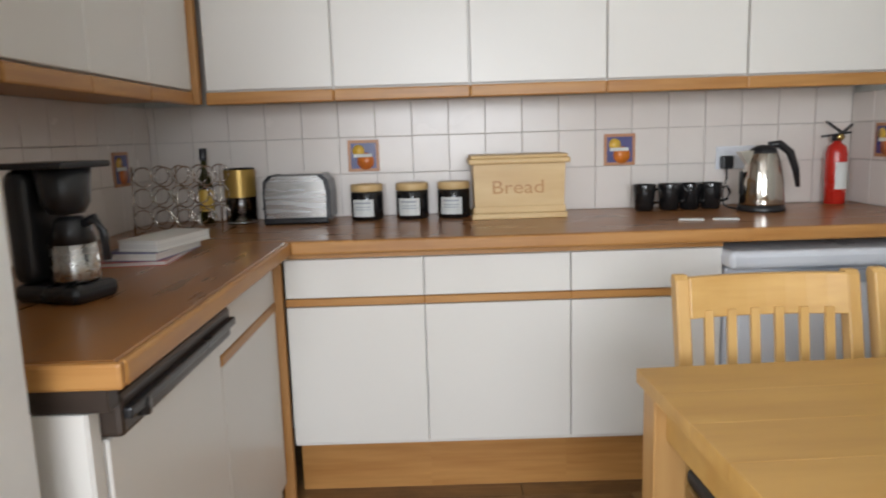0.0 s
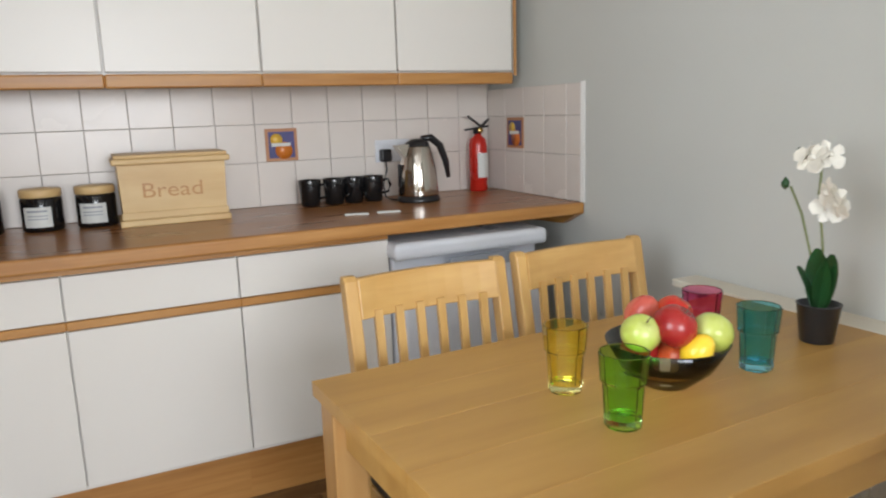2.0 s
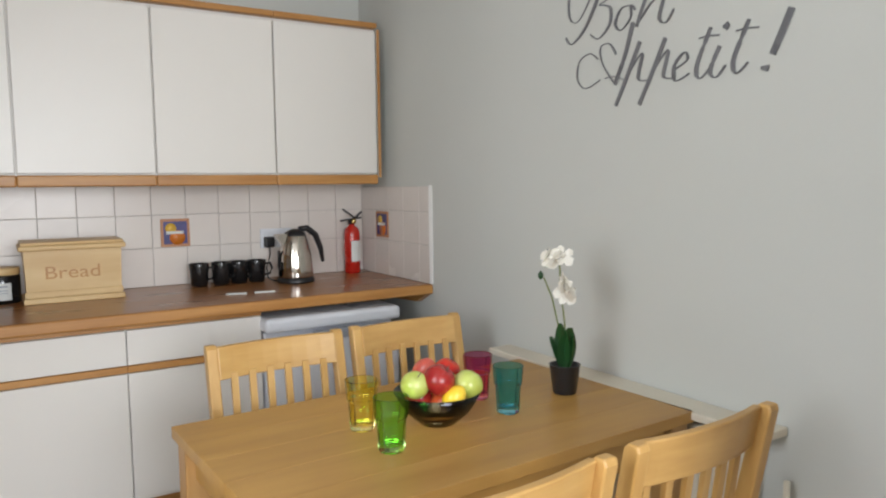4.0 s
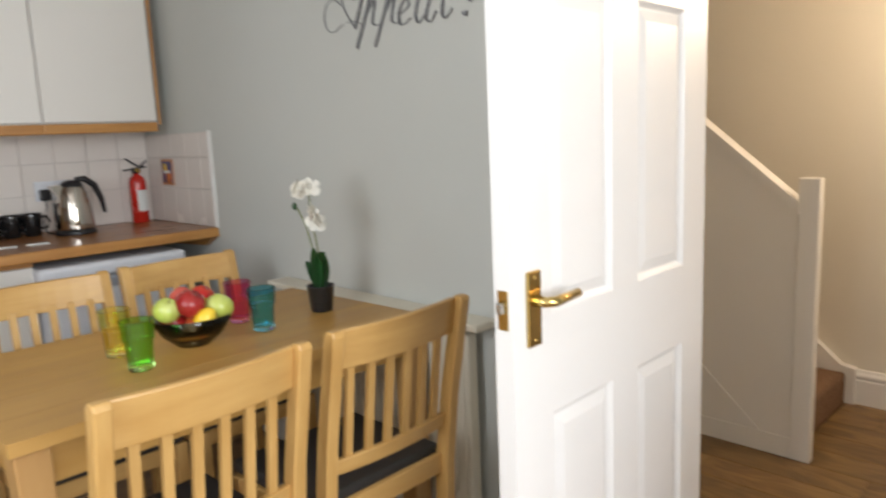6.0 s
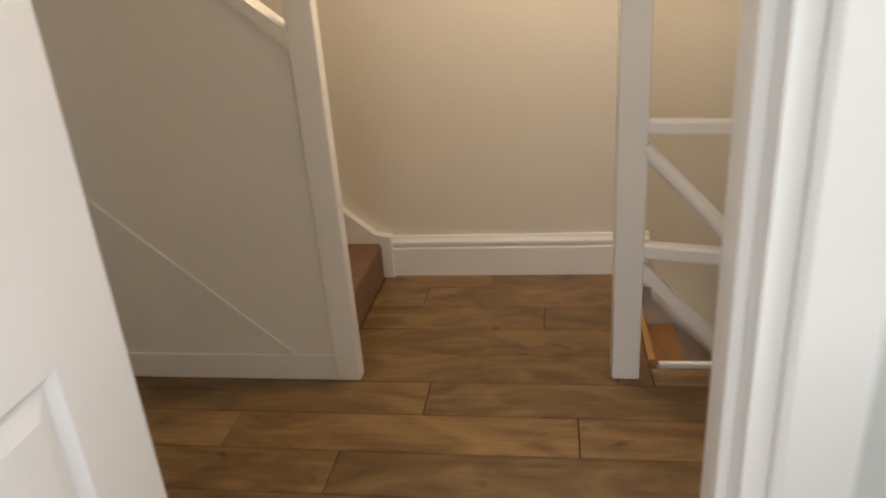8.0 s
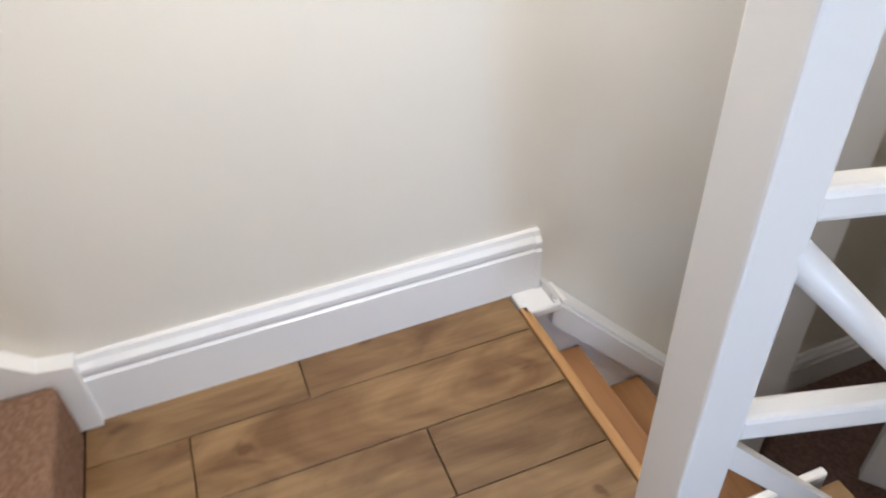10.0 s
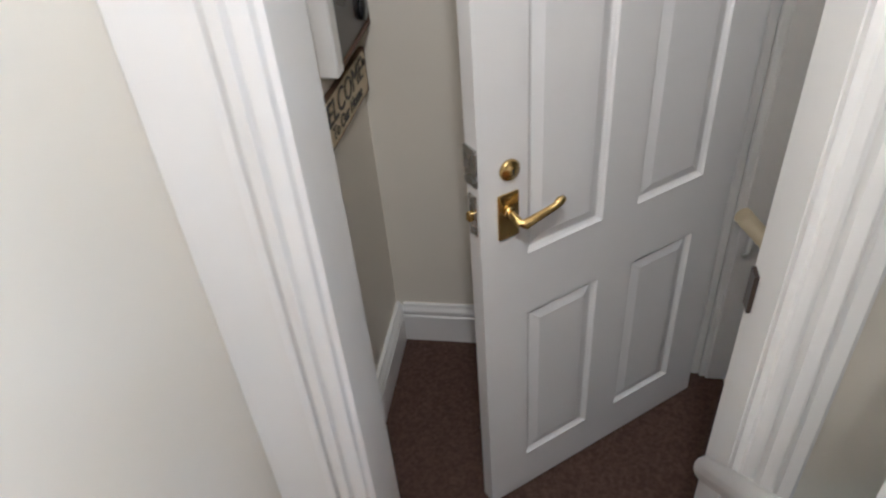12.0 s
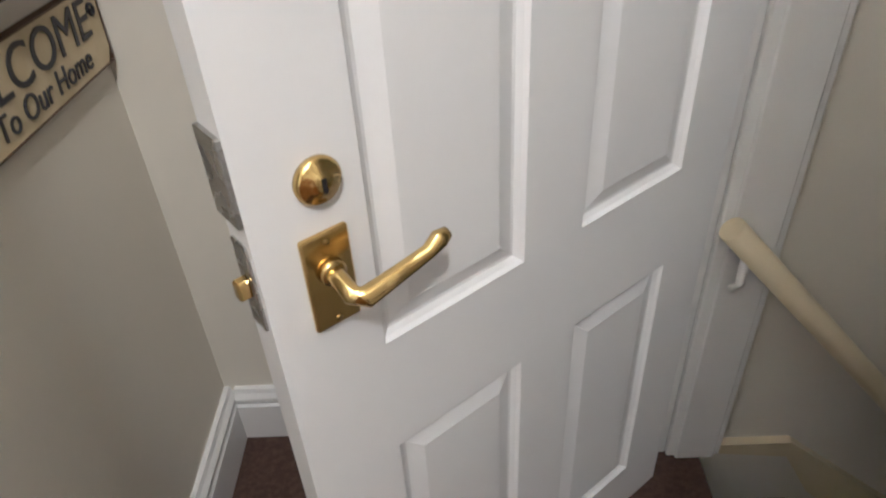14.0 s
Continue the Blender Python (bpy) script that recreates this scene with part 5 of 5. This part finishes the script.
part("plug", block(-0.024, 0.024, -0.036, 0.0, -0.026, 0.026, 0.008, 2), M_BLACK, pl)
part("cord", tube([(0, -0.02, -0.024), (-0.002, -0.03, -0.06), (-0.028, -0.05, -0.12), (-0.032, -0.08, -0.165), (-0.03, -0.13, -0.170), (-0.02, -0.18, -0.170)], 0.0035, 8), M_BLACK, pl)
ex = thing("fire_extinguisher", (-0.105, -0.085, WZ), "small red fire extinguisher with a white label", "fire extinguisher")
part("cylinder", lathe([(0, 0), (0.036, 0), (0.040, 0.004), (0.040, 0.20), (0.034, 0.225), (0.016, 0.24), (0.014, 0.25), (0, 0.25)], 28), M_RED, ex)
part("collar", lathe([(0.018, 0.248), (0.020, 0.25), (0.020, 0.268), (0, 0.27)], 18), M_BLACK, ex)
b = bmesh.new()
vs = [[b.verts.new((0.0405 * math.sin(radians(a)), -0.0405 * math.cos(radians(a)), z)) for a in range(-30, 61, 10)] for z in (0.06, 0.165)]
for k in range(9):
    b.faces.new([vs[0][k], vs[0][k + 1], vs[1][k + 1], vs[1][k]]).smooth = True
part("label", b, M_LABEL, ex, "white instruction label")
part("lower_lever", prism([(-0.06, 0.262), (0.05, 0.275), (0.05, 0.283), (-0.06, 0.270)], "y", -0.009, 0.009), M_BLACK, ex)
part("upper_lever", prism([(-0.045, 0.318), (0.02, 0.272), (0.055, 0.305), (0.055, 0.312), (0.018, 0.282), (-0.045, 0.326)], "y", -0.008, 0.008), M_BLACK, ex)
part("gauge", lathe([(0, 0), (0.013, 0), (0.013, 0.01), (0, 0.011)], 16), M_BRASS, ex).matrix_local = pose(0.0, -0.018, 0.262, 90, 0, 0)


def picture_tile(m, label):
    p = thing("picture_tile", (0, 0, 0), label, "decorative tile", "picture tiles on the splashback")
    p.matrix_world = m
    part("border", block(-0.063, 0.063, -0.063, 0.063, 0.0, 0.004, 0.001), M_TERRA, p)
    part("ground", block(-0.051, 0.051, -0.051, 0.051, 0.004, 0.0048), M_NAVY, p)
    part("motif", lathe([(0.034, 0.0), (0.034, 0.0012), (0, 0.0014)], 18, at=(0.008, -0.022, 0.0048)), M_ORANGE, p)
    part("motif", lathe([(0.024, 0.0), (0.024, 0.0012), (0, 0.0014)], 18, at=(-0.02, 0.02, 0.0049)), M_YELLOW, p)
    part("motif", block(-0.04, 0.035, -0.006, 0.008, 0.0049, 0.0062, 0.0005), M_LABEL, p)


picture_tile(pose(-1.98, -0.0125, 1.155, 90, 0, 0), "navy and orange picture tile with terracotta border")
picture_tile(pose(-0.945, -0.0125, 1.148, 90, 0, 0), "navy and yellow picture tile with terracotta border")
picture_tile(pose(-0.0125, -0.247, 1.16, 90, 0, -90), "navy and orange picture tile on the side splashback")
picture_tile(pose(KW + 0.0125, -0.30, 1.14, 90, 0, 90), "navy and orange picture tile behind the wine rack")

# ---- tiles and planks, piece by piece ----
ZR = (0.9105, 1.083, 1.229, 1.375)
tile_meshes = {}


def tile(w_, h_, parent, m):
    key = (round(w_, 4), round(h_, 4))
    if key not in tile_meshes:
        tile_meshes[key] = mesh_of("tile", block(-w_ / 2, w_ / 2, -h_ / 2, h_ / 2, 0.0, 0.008, 0.0015), M_TILE)
    o = new("tile", tile_meshes[key])
    o.parent = parent
    o.matrix_local = m


sp = thing("splashback", (0, 0, 0), "cream glazed tile splashback above the worktop", "splashback", kind="structure")
part("grout", bx(bx(block(KW, 0, -0.0045, -0.0005, 0.9105, 1.372), -0.0045, -0.0005, -0.692, -0.005, 0.9105, 1.345), KW + 0.0005, KW + 0.0045, -1.94, -0.005, 0.9105, 1.372), M_GROUT, sp)
TWD = 0.1475
for r in range(3):
    z0, z1 = ZR[r], ZR[r + 1] - (0.004 if r == 2 else 0)
    x = -0.011
    while x > KW + 0.02:
        x2 = max(x - TWD, KW + 0.011)
        tile(x - x2 - 0.002, z1 - z0 - 0.002, sp, pose((x + x2) / 2, -0.004, (z0 + z1) / 2, 90, 0, 0))
        x = x2
    for side, ye in ((0, -0.69), (1, -1.94)):
        y = -0.012
        zz = min(z1, 1.345) if side == 0 else z1
        while y > ye + 0.02:
            y2 = max(y - TWD, ye)
            tile(y - y2 - 0.002, zz - z0 - 0.002, sp, pose(-0.004, (y + y2) / 2, (z0 + zz) / 2, 90, 0, -90) if side == 0 else pose(KW + 0.004, (y + y2) / 2, (z0 + zz) / 2, 90, 0, 90))
            y = y2
part("edge_strip", block(-0.014, -0.001, -0.697, -0.692, 0.911, 1.349, 0.001), M_GLOSS, sp, "white tile edging strip")
fixed("trim_wall_edge", block(-0.010, -0.001, -0.704, -0.698, 0.911, 1.349), M_GLOSS, "white sealed edge of the splashback", "trim")

random.seed(11)
plank_meshes = {}


def plank(floor, x0, x1, y0, y1, material):
    key = (round(x1 - x0, 3), round(y1 - y0, 3), material.name)
    if key not in plank_meshes:
        plank_meshes[key] = mesh_of("plank", block(-(x1 - x0) / 2, (x1 - x0) / 2, -(y1 - y0) / 2, (y1 - y0) / 2, -0.012, 0.0, 0.0012), material)
    o = new("plank", plank_meshes[key])
    o.parent = floor
    o.location = ((x0 + x1) / 2, (y0 + y1) / 2, 0)


fl = thing("floor_hall", (0, 0, 0), "rustic oak laminate planks in the hall", "floor", kind="structure")
G = 0.0012
JOINT = {0: -3.222, 1: -2.987, 2: -3.41, 3: -2.80, 4: -3.62, 5: -3.09, 6: -3.50, 7: -2.905, 8: -3.25, 9: -3.0, 10: -3.4, 11: -2.9, 12: -3.2}
for r in range(13):
    x1 = min(1.957 - r * 0.157, FARX - 0.001)
    x0 = max(1.80 - r * 0.157, 0.0)
    if x1 - x0 < 0.02:
        continue
    lo, hi = (-3.71, -2.80) if x0 > 1.2 else (PY + 0.002, -0.01)
    cuts = sorted({lo, hi, *(JOINT[r] + k * 0.92 for k in range(-2, 5))})
    cuts = [c for c in cuts if lo <= c <= hi]
    if x0 < 1.2 < x1:
        cuts = sorted({*cuts, -3.712})
    for a, b in zip(cuts, cuts[1:]):
        if b - a > 0.01:
            plank(fl, x0 + G, (1.262 if x0 < 1.2 < x1 and b < -3.70 else x1) - G, a + G, b - G, M_PLANK)
ns = thing("stair_nosing", (1.31, -3.712, 0), "pale oak nosing along the landing edge", "nosing")
part("nosing", block(0.0, FARX - 1.31 - 0.07, -0.022, 0.0, -0.05, 0.003, 0.005, 2), M_NOSE, ns)
fk = thing("floor_kitchen_planks", (0, 0, 0), "brown laminate planks on the kitchen floor", "floor", kind="structure")
for r in range(40):
    y1 = -0.001 - r * 0.16
    y0 = max(y1 - 0.16, KS)
    if y1 - y0 < 0.02:
        break
    cuts = [KW, *sorted(c for c in (KW + 0.3 + (r * 0.37) % 0.9 + k * 0.92 for k in range(4)) if c < -0.05), -0.001]
    for a, b in zip(cuts, cuts[1:]):
        plank(fk, a + G, b - G, y0 + G, y1 - G, M_PLANK_X)
